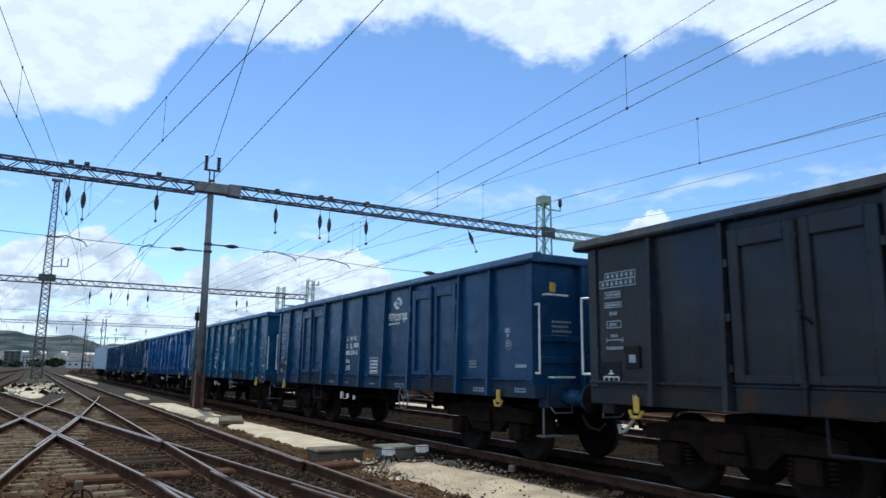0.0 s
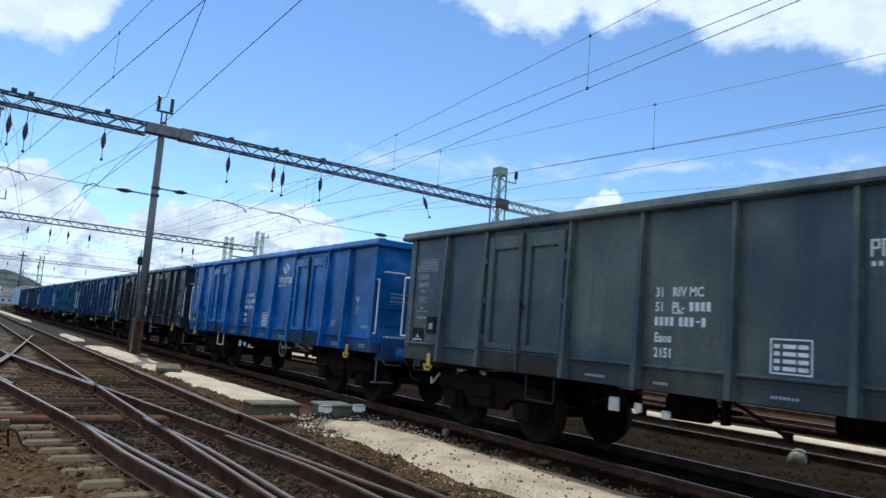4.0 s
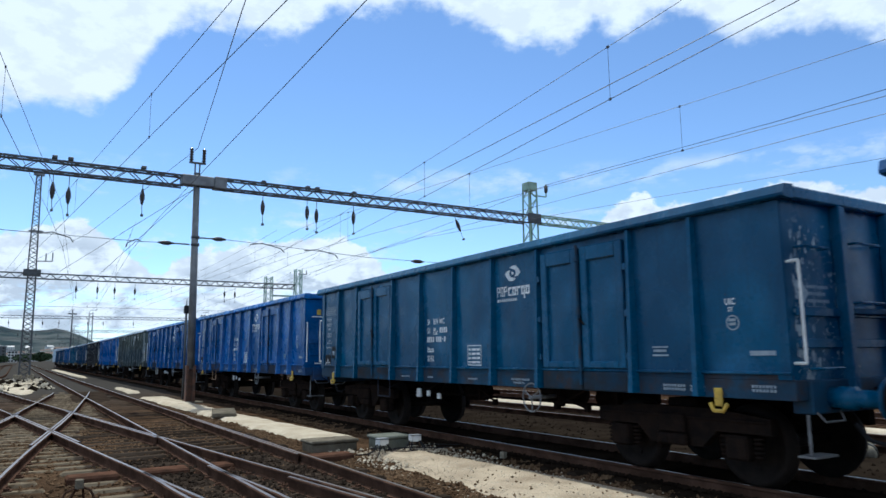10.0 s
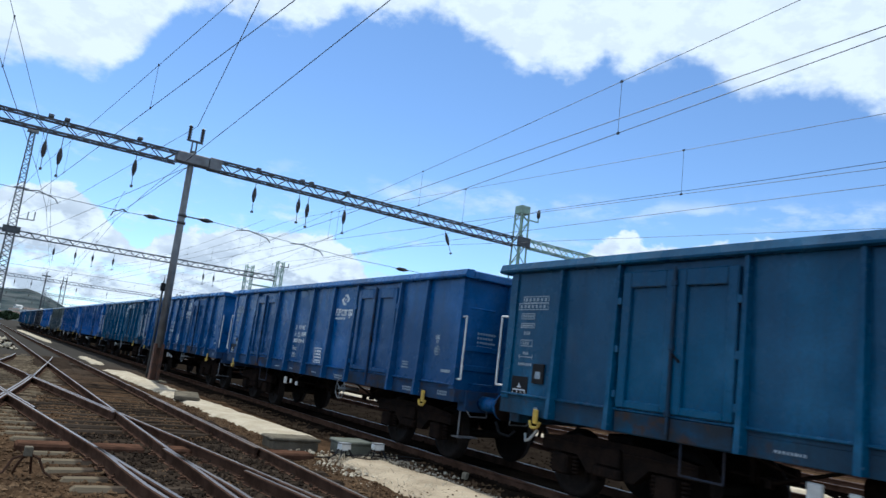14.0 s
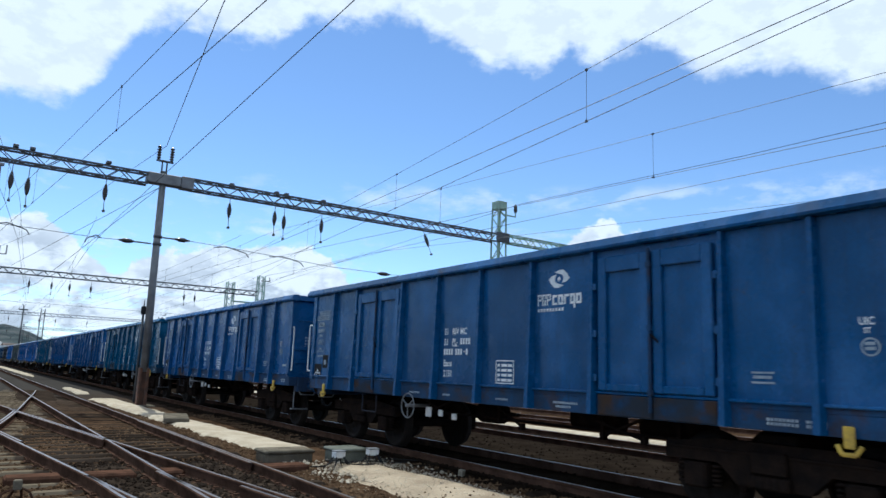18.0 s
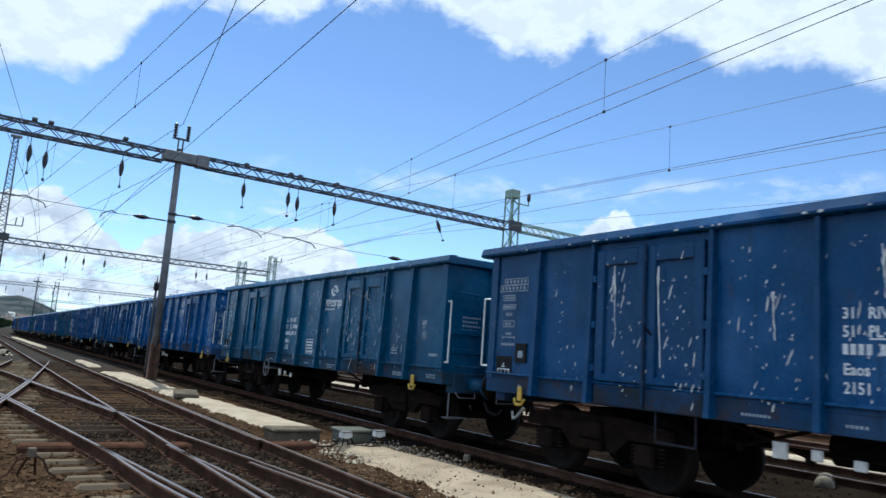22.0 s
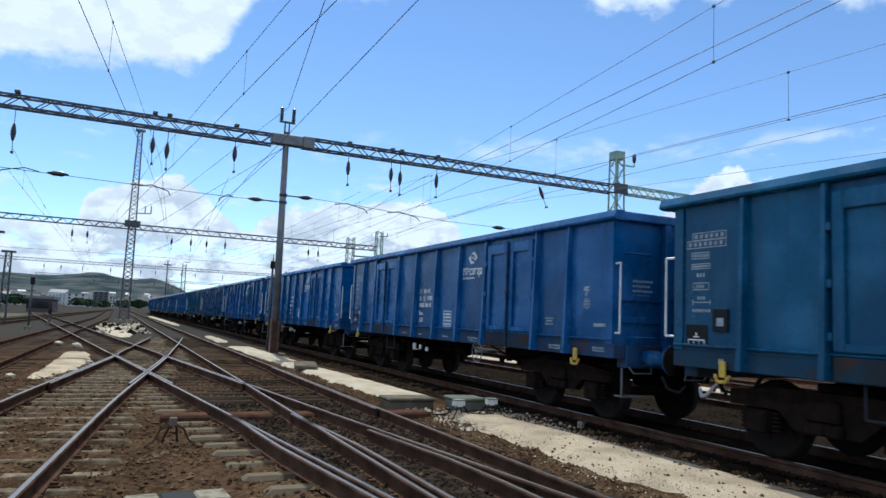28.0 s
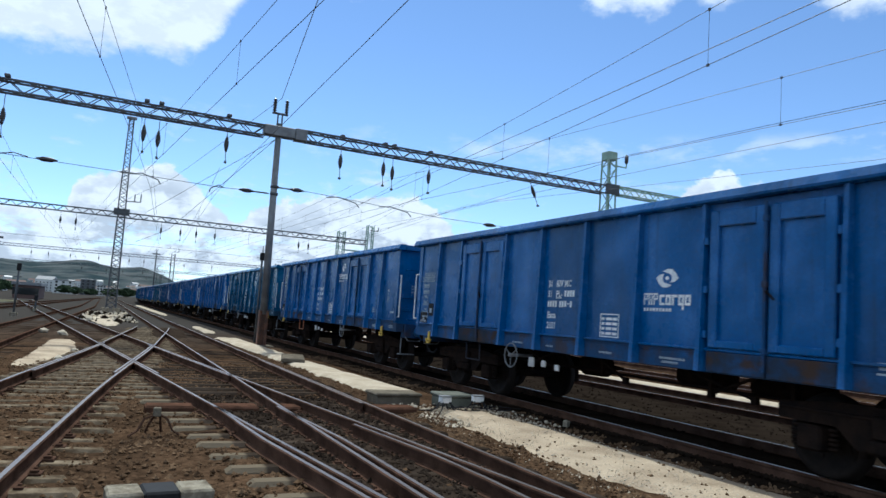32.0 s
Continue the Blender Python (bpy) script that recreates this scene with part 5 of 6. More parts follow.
def tall_pylon():
    p = empty("lattice_pylon")
    tagged(p, "tall tapering grey lattice pylon on a white stone heap", "pylon")
    lattice(p, 0.65, G2 - 0.6, -0.3, 9.2, 0.78, 0.58, DARKST, 0.42, 0.085)
    lattice(p, 0.62, G2 - 0.6, 9.2, 17.4, 0.62, 0.36, DARKST, 0.4, 0.07)
    part("head", box(B(), 0.2, 1.05, G2 - 0.8, G2 - 0.4, 17.4, 17.62, 0.02), GALV, p, "flat top platform")
    part("crossarm", box(B(), 0.15, 1.25, G2 - 0.7, G2 - 0.5, 12.4, 12.55), GALV, p)
    part("bracket", pipe(B(), [(0.9, G2 - 0.6, 9.9), (2.1, G2 - 0.6, 9.95), (2.1, G2 - 0.6, 10.7)], 0.05), GALV, p)
    part("bracket", pipe(B(), [(1.6, G2 - 0.6, 9.95), (1.6, G2 - 0.6, 10.6)], 0.05), GALV, p)
    part("saddle", box(B(), 0.0, 1.3, G2 - 0.95, G2 - 0.25, 8.6, 9.15), DARKST, p)
    for dx in (-0.45, 0.45):
        for dy in (-0.45, 0.45):
            part("footing", box(B(), 0.65 + dx - 0.3, 0.65 + dx + 0.3, G2 - 0.6 + dy - 0.3, G2 - 0.6 + dy + 0.3, -0.4, 0.3, 0.04), CONCRETE, p)


second_mast()
tall_pylon()


def lerp(pairs):
    def f(y):
        for (a, va), (b, vb) in zip(pairs, pairs[1:]):
            if y <= b:
                return va + (vb - va) * (y - a) / (b - a)
        return pairs[-1][1]
    return f


def strung(pts, r, name, parent, mat=None):
    return part(name, tube(B(), pts, r, 5), mat or WIRE, parent)


def catenary(fx, y0, y1, top, bare=False, low=6.1, first=15.0, gap=9.0):
    """Messenger wire hung between supports, contact wire below it and droppers between the two; a bare one has no messenger before the first gantry."""
    c = empty("overhead_line")
    tagged(c, "thin dark overhead line with messenger, contact wire and droppers", "overhead line", "overhead lines")

    def mz(y):
        for a, b, sag in zip(SPANS, SPANS[1:], (0.12, 0.12, 0.5, 0.7, 0.7)):
            if a <= y <= b:
                u = (y - a) / (b - a)
                return top - 4 * sag * u * (1 - u)
        return top
    ys = [y0 + i * 2.0 for i in range(int((y1 - y0) / 2) + 1)]
    strung([(fx(y), y, mz(y)) for y in ys if y > G1 or not bare], 0.006, "messenger_wire", c)
    strung([(fx(y), y, low) for y in ys[::4] + [ys[-1]]], 0.0072, "contact_wire", c)
    y = max(first, G1 + 4 if bare else 0, y0 + 4)
    while y < y1 and y < 110:
        x, z = fx(y), mz(y)
        strung([(x, y, z), (x, y, low)], 0.0042, "dropper", c)
        for q in (z, low):
            part("clip", box(B(), x - 0.014, x + 0.014, y - 0.025, y + 0.025, q - 0.022, q + 0.022), WIRE, c)
        y += gap
    return c


SPANS = [-51.0, -11.0, G1, G2, 139.0, 209.0]
catenary(lerp([(-40, 5.47), (G1, 9.6), (G2, 8.3), (209, 8.15)]), -34, 209, 7.2, bare=True)
catenary(lerp([(-40, 3.5), (G1, 11.1), (G2, 13.5), (209, 13.5)]), -34, 209, 7.22, first=8.6, gap=8.4)
catenary(lerp([(-40, 18.4), (G1, 10.5), (G2, 9.2), (209, 9.0)]), -34, 139, 7.27, first=10.15, gap=7.5)
catenary(lerp([(-40, 16.9), (G1, 12.8), (G2, 17.5), (209, 17.8)]), -34, 209, 7.2, bare=True)
catenary(lerp([(-40, -7.05), (G1, 1.05), (G2, 4.1), (209, 4.0)]), -40, 139, 7.2)
catenary(lerp([(-40, 6.95), (G1, 0.78), (G2, -2.9), (209, -3.0)]), -40, 139, 7.15)
catenary(lerp([(-40, 3.15), (G1, 3.7), (G2, 5.8), (209, 5.0)]), -40, 139, 7.1, bare=True)
catenary(lambda y: -3.93, G1, 139, 7.0)
catenary(lerp([(-40, 34.7), (G1, 15.6), (G2, 17.0), (209, 17.0)]), -20, 139, 7.15, bare=True, low=7.0)


def loose_wires():
    w = empty("feeder_wires")
    tagged(w, "thin feeder and cross-span wires strung between masts", "wires")
    # feeder over the mast head, and bare feeders beyond the train
    strung([(5.83, G1, 10.15), (4.0, 15.5, 9.75), (2.2, -1.0, 10.0), (0.4, -16.0, 10.6)], 0.012, "feeder_wire", w)
    strung([(5.83, G1, 10.15), (3.5, 50, 9.7), (0.7, G2 - 0.6, 9.9)], 0.011, "feeder_wire", w)
    strung([(24.35, G1, 10.75), (24.5, 50, 10.0), (24.9, G2, 10.6)], 0.012, "feeder_wire", w)
    strung([(24.35, G1, 10.78), (24.1, 15.0, 10.2), (23.9, 2.0, 9.9), (23.5, -12.0, 10.6)], 0.012, "feeder_wire", w)
    # cross-span at the first gantry
    strung([(5.05 - 0.6, G1, 6.08), (3.86, G1, 6.06), (-3.0, G1, 6.18), (-16.0, G1, 6.5)], 0.012, "cross_span_wire", w)
    strung([(7.1, G1, 6.38), (9.0, G1, 6.3), (13.5, G1, 6.05), (22.8, G1, 6.0)], 0.012, "cross_span_wire", w)
    for x, z in ((-2.4, 6.2), (16.2, 6.02)):
        prof = [(0.03, -0.35), (0.05, -0.25), (0.09, -0.15), (0.09, 0.15), (0.05, 0.25), (0.03, 0.35)]
        part("strain_insulator", lathe(B(), [(r, x + h) for r, h in prof], 10, "x", (0, G1, z)), PORC, w, "dark strain insulator")
    # bent steady arms
    for x0, d, z in ((-3.0, -1.3, 6.2), (3.86, -0.55, 6.06), (8.1, 1.5, 6.25), (10.5, 1.6, 6.15), (0.4, 1.1, 6.1)):
        part("steady_arm", pipe(B(), [(x0, G1, z), (x0 + d * 0.35, G1, z + 0.09), (x0 + d * 0.9, G1, z - 0.08), (x0 + d, G1, z - 0.25)], 0.02), DARKST, w)
    # slack cross-span wires at the second gantry
    strung([(-20, G2, 5.9), (0.6, G2, 6.1), (24, G2, 6.0)], 0.014, "cross_span_wire", w)
    strung([(-28, 139, 6.2), (28, 139, 6.2)], 0.02, "cross_span_wire", w)
    # stays running down from the mast top towards the far left
    strung([(5.75, G1, 8.4), (3.2, 47, 5.8), (1.8, 60, 5.75)], 0.012, "stay_wire", w)
    strung([(5.75, G1, 8.4), (2.0, 50, 7.1), (0.7, G2, 7.1)], 0.011, "stay_wire", w)


loose_wires()


# ---- lineside things ----
def heap(name, edge_l, edge_r, y0, y1, crown, seed, label, n=60, mat=LIME):
    """A low spread of white chippings between two edges, feathered and uneven."""
    bm = B()
    rows = []
    m = 9
    for i in range(n + 1):
        y = y0 + (y1 - y0) * i / n
        taper = min(1.0, i / 2.5, (n - i) / 2.5)
        a, b = edge_l(y), edge_r(y)
        a += 0.14 * noise.noise((seed, y * 1.7, 0)) + 0.07 * noise.noise((seed, y * 5.0, 3))
        b += 0.12 * noise.noise((seed + 7, y * 1.3, 0)) + 0.06 * noise.noise((seed + 7, y * 5.0, 3))
        mid = (a + b) / 2
        a, b = mid + (a - mid) * taper, mid + (b - mid) * taper
        row = []
        for k in range(m + 1):
            u = k / m
            x = a + (b - a) * u
            z = GROUND - 0.09 + (crown + 0.09) * min(1.0, 5 * u, 5 * (1 - u)) * taper + 0.012 * noise.noise((x * 4, y * 4, seed))
            row.append(bm.verts.new((x, y, z)))
        rows.append(row)
    for p, q in zip(rows, rows[1:]):
        for k in range(m):
            bm.faces.new((p[k], p[k + 1], q[k + 1], q[k]))
    bmesh.ops.remove_doubles(bm, verts=bm.verts, dist=1e-4)
    ob = part(name, bm, mat, smooth=True)
    tagged(ob, label, "gravel path", kind="structure")


heap("gravel_path", lerp([(13.2, 5.25), (14.4, 5.04), (18, 4.87), (25, 4.77), (42, 4.5)]), lerp([(13.2, 6.5), (17, 6.25), (22, 6.0), (33, 5.95), (42, 5.9)]),
     13.2, 34, 0.05, 1, "trodden path of white limestone chippings beside the track", 80)
heap("gravel_path", lerp([(-8, 5.0), (4.4, 5.05), (5.3, 5.15), (5.8, 5.2), (6.7, 4.98), (8.6, 4.88), (11.6, 5.5)]),
     lerp([(-8, 7.0), (4.8, 7.0), (6.8, 6.95), (8.7, 6.85), (9.85, 6.65), (11.6, 6.35)]), -8, 11.9, 0.04, 2, "spread of trodden limestone chippings beside the track", 80, TRODDEN)
heap("gravel_heap", lerp([(17.4, -1.9), (19.5, -1.75), (24, -1.68), (28.4, -1.6)]), lerp([(17.4, -1.5), (19.4, -0.9), (23.4, -0.52), (26.5, -0.55), (28.4, -0.95)]), 17.4, 28.4, 0.02, 3,
     "small white heap of limestone chippings", 30, TRODDEN)
heap("gravel_heap", lerp([(40, 0.2), (52, -1.2), (73, -1.6)]), lerp([(40, 0.7), (48, 1.3), (73, 2.2)]), 40, 73, 0.06, 4, "white stone heap round the pylon's foot", 40)
heap("gravel_heap", lerp([(38, 4.9), (46, 5.0)]), lerp([(38, 5.6), (46, 5.5)]), 38, 46, 0.06, 5, "white strip of limestone chippings far along the track", 30)
heap("gravel_heap", lerp([(70, 5.2), (140, 5.0)]), lerp([(70, 6.0), (140, 6.2)]), 70, 140, 0.06, 6, "white strip of limestone chippings far along the track", 30)
heap("gravel_heap", lerp([(3.9, 0.2), (5.9, 0.13)]), lerp([(4.3, 1.25), (5.05, 1.12), (5.22, 0.68), (5.7, 0.62), (5.9, 0.95)]), 4.2, 6.08, 0.012, 8, "white rubble in front of a concrete marker", 24)
heap("ballast_patch", lerp([(31, 1.6), (42, 2.2)]), lerp([(31, 3.6), (42, 4.4)]), 31, 42, 0.03, 11, "oil-blackened ballast round the crossing", 30, GRIT)
heap("gravel_path", lerp([(-10, 15.1), (60, 15.1)]), lerp([(-10, 15.9), (60, 15.9)]), -10, 60, 0.07, 9, "white gravel strip between the far tracks", 60)


def cable_box(x0, x1, y0, y1, h, label, name, mat):
    e = empty(name, pose((x0 + x1) / 2, (y0 + y1) / 2, GROUND - 0.03))
    tagged(e, label, "cable box")
    w, d = (x1 - x0) / 2, (y1 - y0) / 2
    part("housing", box(B(), -w, w, -d, d, 0, h - 0.06, 0.02), mat, e)
    part("lid", box(B(), -w - 0.03, w + 0.03, -d - 0.03, d + 0.03, h - 0.06, h, 0.02), mat, e)
    return e


cable_box(4.66, 5.54, 12.2, 12.75, 0.22, "grey concrete cable box beside the white path", "cable_box", SLABM)
cable_box(5.84, 6.44, 11.8, 12.35, 0.26, "low grey-green cable box lying on the chippings", "cable_box", CABIN)


def ground_box(x, y, turn):
    e = empty("trackside_connection_box", pose(x, y, GROUND, 0, 0, turn))
    tagged(e, "small white connection box on thin dark legs", "connection box", "connection boxes")
    part("case", box(B(), -0.1, 0.1, -0.07, 0.07, 0.16, 0.265, 0.012), WHITE, e)
    part("lid", box(B(), -0.106, 0.106, -0.076, 0.076, 0.2655, 0.285, 0.008), GALV, e)
    for a in (-1, 1):
        for b in (-1, 1):
            part("leg", pipe(B(), [(a * 0.08, b * 0.06, 0.18), (a * 0.1, b * 0.08, 0.09), (a * 0.18, b * 0.15, 0.0), (a * 0.19, b * 0.16, -0.03)], 0.013), BLACKP, e)
    for pts in (((0.1, 0, 0.18), (0.2, 0.03, 0.07), (0.42, 0.1, 0.07), (0.7, -0.02, 0.065), (1.0, 0.05, 0.03)), ((-0.1, 0, 0.18), (-0.2, -0.05, 0.08), (-0.4, -0.16, 0.065), (-0.62, -0.1, 0.06)),
                ((0.05, -0.06, 0.18), (0.1, -0.2, 0.075), (0.3, -0.34, 0.065), (0.55, -0.3, 0.06)), ((0.08, 0.06, 0.18), (0.12, 0.2, 0.08), (0.02, 0.42, 0.065))):
        part("cable", tube(B(), pts, 0.011, 6), BLACKP, e)


ground_box(5.56, 11.2, 8)
ground_box(6.3, 11.35, -5)


def track_stand():
    e = empty("cable_stand", pose(0.7, 9.4, GROUND - 0.02))
    tagged(e, "small dark bent-legged cable stand between the tracks", "cable stand")
    part("head", box(B(), -0.035, 0.055, -0.03, 0.05, 0.22, 0.33, 0.01), SLABM, e, "small grey head")
    for s in (-1, 1):
        part("leg", pipe(B(), [(0.02 + s * 0.03, 0, 0.24), (s * 0.13, -0.02, 0.2), (s * 0.2, -0.05, 0.06), (s * 0.3, -0.1, 0.0)], 0.014), RAILSIDE, e)
        part("leg", pipe(B(), [(0.02 + s * 0.03, 0.02, 0.24), (s * 0.07, 0.12, 0.1), (s * 0.09, 0.2, 0.0)], 0.014), RAILSIDE, e)
    part("cable", pipe(B(), [(0.3, -0.1, 0.02), (0.5, -0.05, 0.02), (0.75, 0.06, 0.02)], 0.01), RAILSIDE, e)


track_stand()


def marker_block():
    e = empty("concrete_marker", pose(0.545, 6.29, GROUND - 0.03, 0, 0, 4))
    tagged(e, "pale concrete marker block with a dark painted middle", "marker")
    for x0, x1, m in ((-0.405, -0.14, CONCRETE), (-0.139, 0.139, BLACKP), (0.14, 0.405, CONCRETE)):
        part("segment", box(B(), x0, x1, -0.17, 0.17, 0, 0.15, 0.018), m, e, "dark painted segment" if m is BLACKP else "")


marker_block()


def fouling_marker():
    e = empty("fouling_marker", pose(12.0, 6.35, GROUND + 0.02, 0, 0, 25))
    tagged(e, "low rounded black and white concrete clearance marker", "marker")
    for x0, x1, m in ((-0.4, -0.13, CONCRETE), (-0.129, 0.129, BLACKP), (0.13, 0.4, CONCRETE)):
        part("segment", lathe(B(), [(0.02, x0), (0.15, x0 + 0.02), (0.15, x1 - 0.02), (0.02, x1)], 14, "x", (0, 0, 0.03)), m, e)


fouling_marker()
slab = part("concrete_slab", box(B(), -0.34, 0.34, -1.05, 1.05, 0, 0.12, 0.02), SLABM)
slab.matrix_basis = pose(5.37, 21.4, GROUND + 0.03, 0, 0, -13)
tagged(slab, "flat grey concrete cover slab on the white path", "slab")
post = part("stub_post", box(B(), -0.045, 0.045, -0.045, 0.045, 0, 0.16, 0.01), CONCRETE)
post.matrix_basis = pose(7.0, 9.6, GROUND - 0.05, 4, 3, 20)
tagged(post, "small pale stub post in the ballast", "post")


def litter(x, y, s, turn, label, mat, name="litter"):
    rng = random.Random(int(x * 100))
    bm = B()
    bmesh.ops.create_icosphere(bm, subdivisions=1, radius=s)
    for v in bm.verts:
        v.co = Vector((v.co.x * rng.uniform(0.7, 1.3), v.co.y * rng.uniform(0.7, 1.3), v.co.z * rng.uniform(0.4, 0.8)))
    o = part(name, bm, mat)
    o.matrix_basis = pose(x, y, GROUND + s * 0.3, 0, 0, turn)
    tagged(o, label, name)


litter(-1.0, 16.4, 0.12, 20, "white stone lying beside the track", LIMEST, "stone")
litter(-0.85, 19.3, 0.12, 80, "white stone lying beside the track", LIMEST, "stone")
litter(-2.0, 17.8, 0.12, 50, "white stone at the edge of the heap", LIMEST, "stone")
litter(-1.29, 30.5, 0.2, 15, "white stone beyond the heap", LIMEST, "stone")
litter(-2.0, 31.5, 0.2, 65, "white stone beyond the heap", LIMEST, "stone")
litter(-0.42, 5.65, 0.035, 30, "crumpled pale blue paper beside the rail", LOCOP, "paper")
litter(-0.6, 22.2, 0.12, 10, "white stone lying beside the track", LIMEST, "stone")
litter(1.79, 5.0, 0.022, 40, "crumpled white paper on the ballast", WHITE, "paper")
litter(1.91, 4.95, 0.026, 10, "crumpled white paper on the ballast", WHITE, "paper")


def signal(x, y, h):
    e = empty("yard_signal", pose(x, y, GROUND - 0.05))
    tagged(e, "slim dark yard signal post with a small lamp head", "signal", "yard signals")
    part("post", rod(B(), (0, 0, 0), (0, 0, h), 0.06, 8), DARKST, e)
    part("lamp_head", box(B(), -0.12, 0.12, -0.1, 0.1, h - 0.35, h + 0.1, 0.03), BLACKP, e)
    part("ladder_step", box(B(), -0.22, 0.22, -0.03, 0.03, h - 0.75, h - 0.7), DARKST, e)
    part("base", box(B(), -0.2, 0.2, -0.2, 0.2, 0, 0.25, 0.02), CONCRETE, e)


signal(-4.75, 48.8, 3.1)
signal(-4.5, 60.0, 1.2)


def yard_mast(x, y, h, w):
    e = empty("lattice_mast")
    tagged(e, "dark lattice mast at the edge of the yard", "mast", "yard masts")
    lattice(e, x, y, -0.3, h, w, w * 0.75, DARKST, 0.8, 0.05)
    part("head", box(B(), x - w, x + w, y - 0.15, y + 0.15, h, h + 0.15), DARKST, e)


yard_mast(-7.8, 55.0, 6.0, 0.5)
yard_mast(-7.3, 58.0, 4.9, 0.45)
yard_mast(-12.4, 60.0, 6.4, 0.5)


def pole(x, y, h):
    e = empty("catenary_pole")
    tagged(e, "slim dark overhead line pole with a short head beam", "pole", "catenary poles")
    part("shaft", rod(B(), (x, y, -0.3), (x, y, h), 0.2, 8, 0.13), DARKST, e)
    part("head_beam", box(B(), x - 0.9, x + 0.9, y - 0.15, y + 0.15, h - 0.9, h - 0.6), DARKST, e)
    part("fork", pipe(B(), [(x - 0.4, y, h + 0.5), (x, y, h), (x + 0.4, y, h + 0.5)], 0.05), DARKST, e)


pole(10.6, 184.0, 12.8)


def mast_behind():
    e = empty("colour_light_mast")
    tagged(e, "slim dark signal mast standing behind the tube mast", "signal")
    part("post", rod(B(), (6.18, 31.6, -0.3), (6.18, 31.6, 3.5), 0.05, 8), DARKST, e)
    part("finial", rod(B(), (6.18, 31.6, 3.8), (6.18, 31.6, 4.1), 0.03, 6, 0.01), DARKST, e)
    part("lamp", box(B(), 6.08, 6.28, 31.5, 31.7, 3.45, 3.8, 0.03), BLACKP, e)


mast_behind()


# ---- distance ----
def slope(d):
    """The valley floor climbs gently towards the hills."""
    return -2.0 + 24.0 * ease((d - 700) / 1600)


def hills():
    bm = B()
    skyline = lerp([(-34, 1.2), (-16, 1.5), (-10, 1.9), (-7, 2.03), (-4.8, 1.9), (-3.4, 2.1), (-2.2, 2.33), (-1.0, 2.38), (0.5, 1.98), (1.6, 2.1), (2.5, 2.3), (3.2, 2.02), (4.0, 1.72),
                    (5.0, 1.2), (6.0, 0.85), (8.0, 0.3), (11.0, 0.05)])
    rows = []
    for d in (700, 900, 1150, 1400, 1700, 2000):
        rows.append([bm.verts.new((math.sin(radians(-34 + i * 0.55)) * d, math.cos(radians(-34 + i * 0.55)) * d, slope(d) + (0.3 if d > 700 else 0))) for i in range(90)])
    for j in range(9):
        row = []
        for i in range(90):
            az = -34 + i * 0.55
            e = skyline(az)
            d = 2300 + j * 90
            h = max(0.0, math.tan(radians(e)) * 3020 - 22) * (j / 8) ** 0.8
            h *= 1 + 0.05 * noise.noise((az * 0.9, j * 0.6, 0)) + 0.025 * noise.noise((az * 4, j, 5))
            row.append(bm.verts.new((math.sin(radians(az)) * d, math.cos(radians(az)) * d, slope(d) + h)))
        rows.append(row)
    for a, b in zip(rows, rows[1:]):
        for i in range(len(a) - 1):
            bm.faces.new((a[i], a[i + 1], b[i + 1], b[i]))
    tagged(part("backdrop_hills", bm, HILL, smooth=True), "hazy wooded hill range behind the town", "hills", kind="structure")


hills()


def building(az0, az1, top, d, mat, label, storeys, name="building"):
    """A block seen between two bearings, with its windows built."""
    x0, x1 = (math.tan(radians(a)) * d for a in (az0, az1))
    h = 1.5 + math.tan(radians(top)) * d
    e = empty(name, pose((x0 + x1) / 2, d, GROUND))
    tagged(e, label, name)
    w = (x1 - x0) / 2
    part("wall", box(B(), -w, w, 0, 14, 0, h), mat, e)
    part("roof", box(B(), -w - 0.3, w + 0.3, -0.3, 14.3, h, h + 0.5), GALV, e)
    n = max(3, int(w * 2 / 3.2))
    proto = None
    for s in range(storeys):
        for i in range(n):
            x = -w + (i + 0.5) * 2 * w / n
            z = (s + 0.55) * h / storeys
            if proto is None:
                proto = part("window", box(B(), -0.7, 0.7, -0.05, 0.05, -0.6, 0.6), GLASS, e)
                proto.matrix_basis = pose(x, -0.03, z)
            else:
                share(proto, pose(x, -0.03, z), e)


building(-3.35, -2.05, 0.75, 520, RENDERW, "white flat-roofed apartment block far beyond the yard", 4)
building(-2.0, -1.75, 0.35, 500, RENDERW, "narrow white house beyond the yard", 3)
building(-1.6, -0.6, 0.95, 560, DARKST, "dark glazed office block beyond the yard", 5)
building(-0.5, 0.1, 0.62, 600, RENDERW, "pale tower house at the foot of the hill", 4)
building(-5.2, -4.0, 0.3, 430, RENDERW, "low white warehouse beyond the yard", 1)
building(-7.6, -6.3, 0.25, 380, RENDERW, "low white works building beyond the yard", 2)
building(-9.4, -8.2, 0.35, 400, RENDERW, "pale low house beyond the yard", 2)
building(2.3, 3.9, 0.3, 520, RENDERW, "long pale shed at the far end of the yard", 1)
building(-5.75, -4.2, 0.3, 135, BRICKR, "red-brown goods shed beside the yard tracks", 1, "shed")
building(-15.5, -12.0, 0.6, 300, RENDERW, "pale low factory hall beyond the trees", 2)


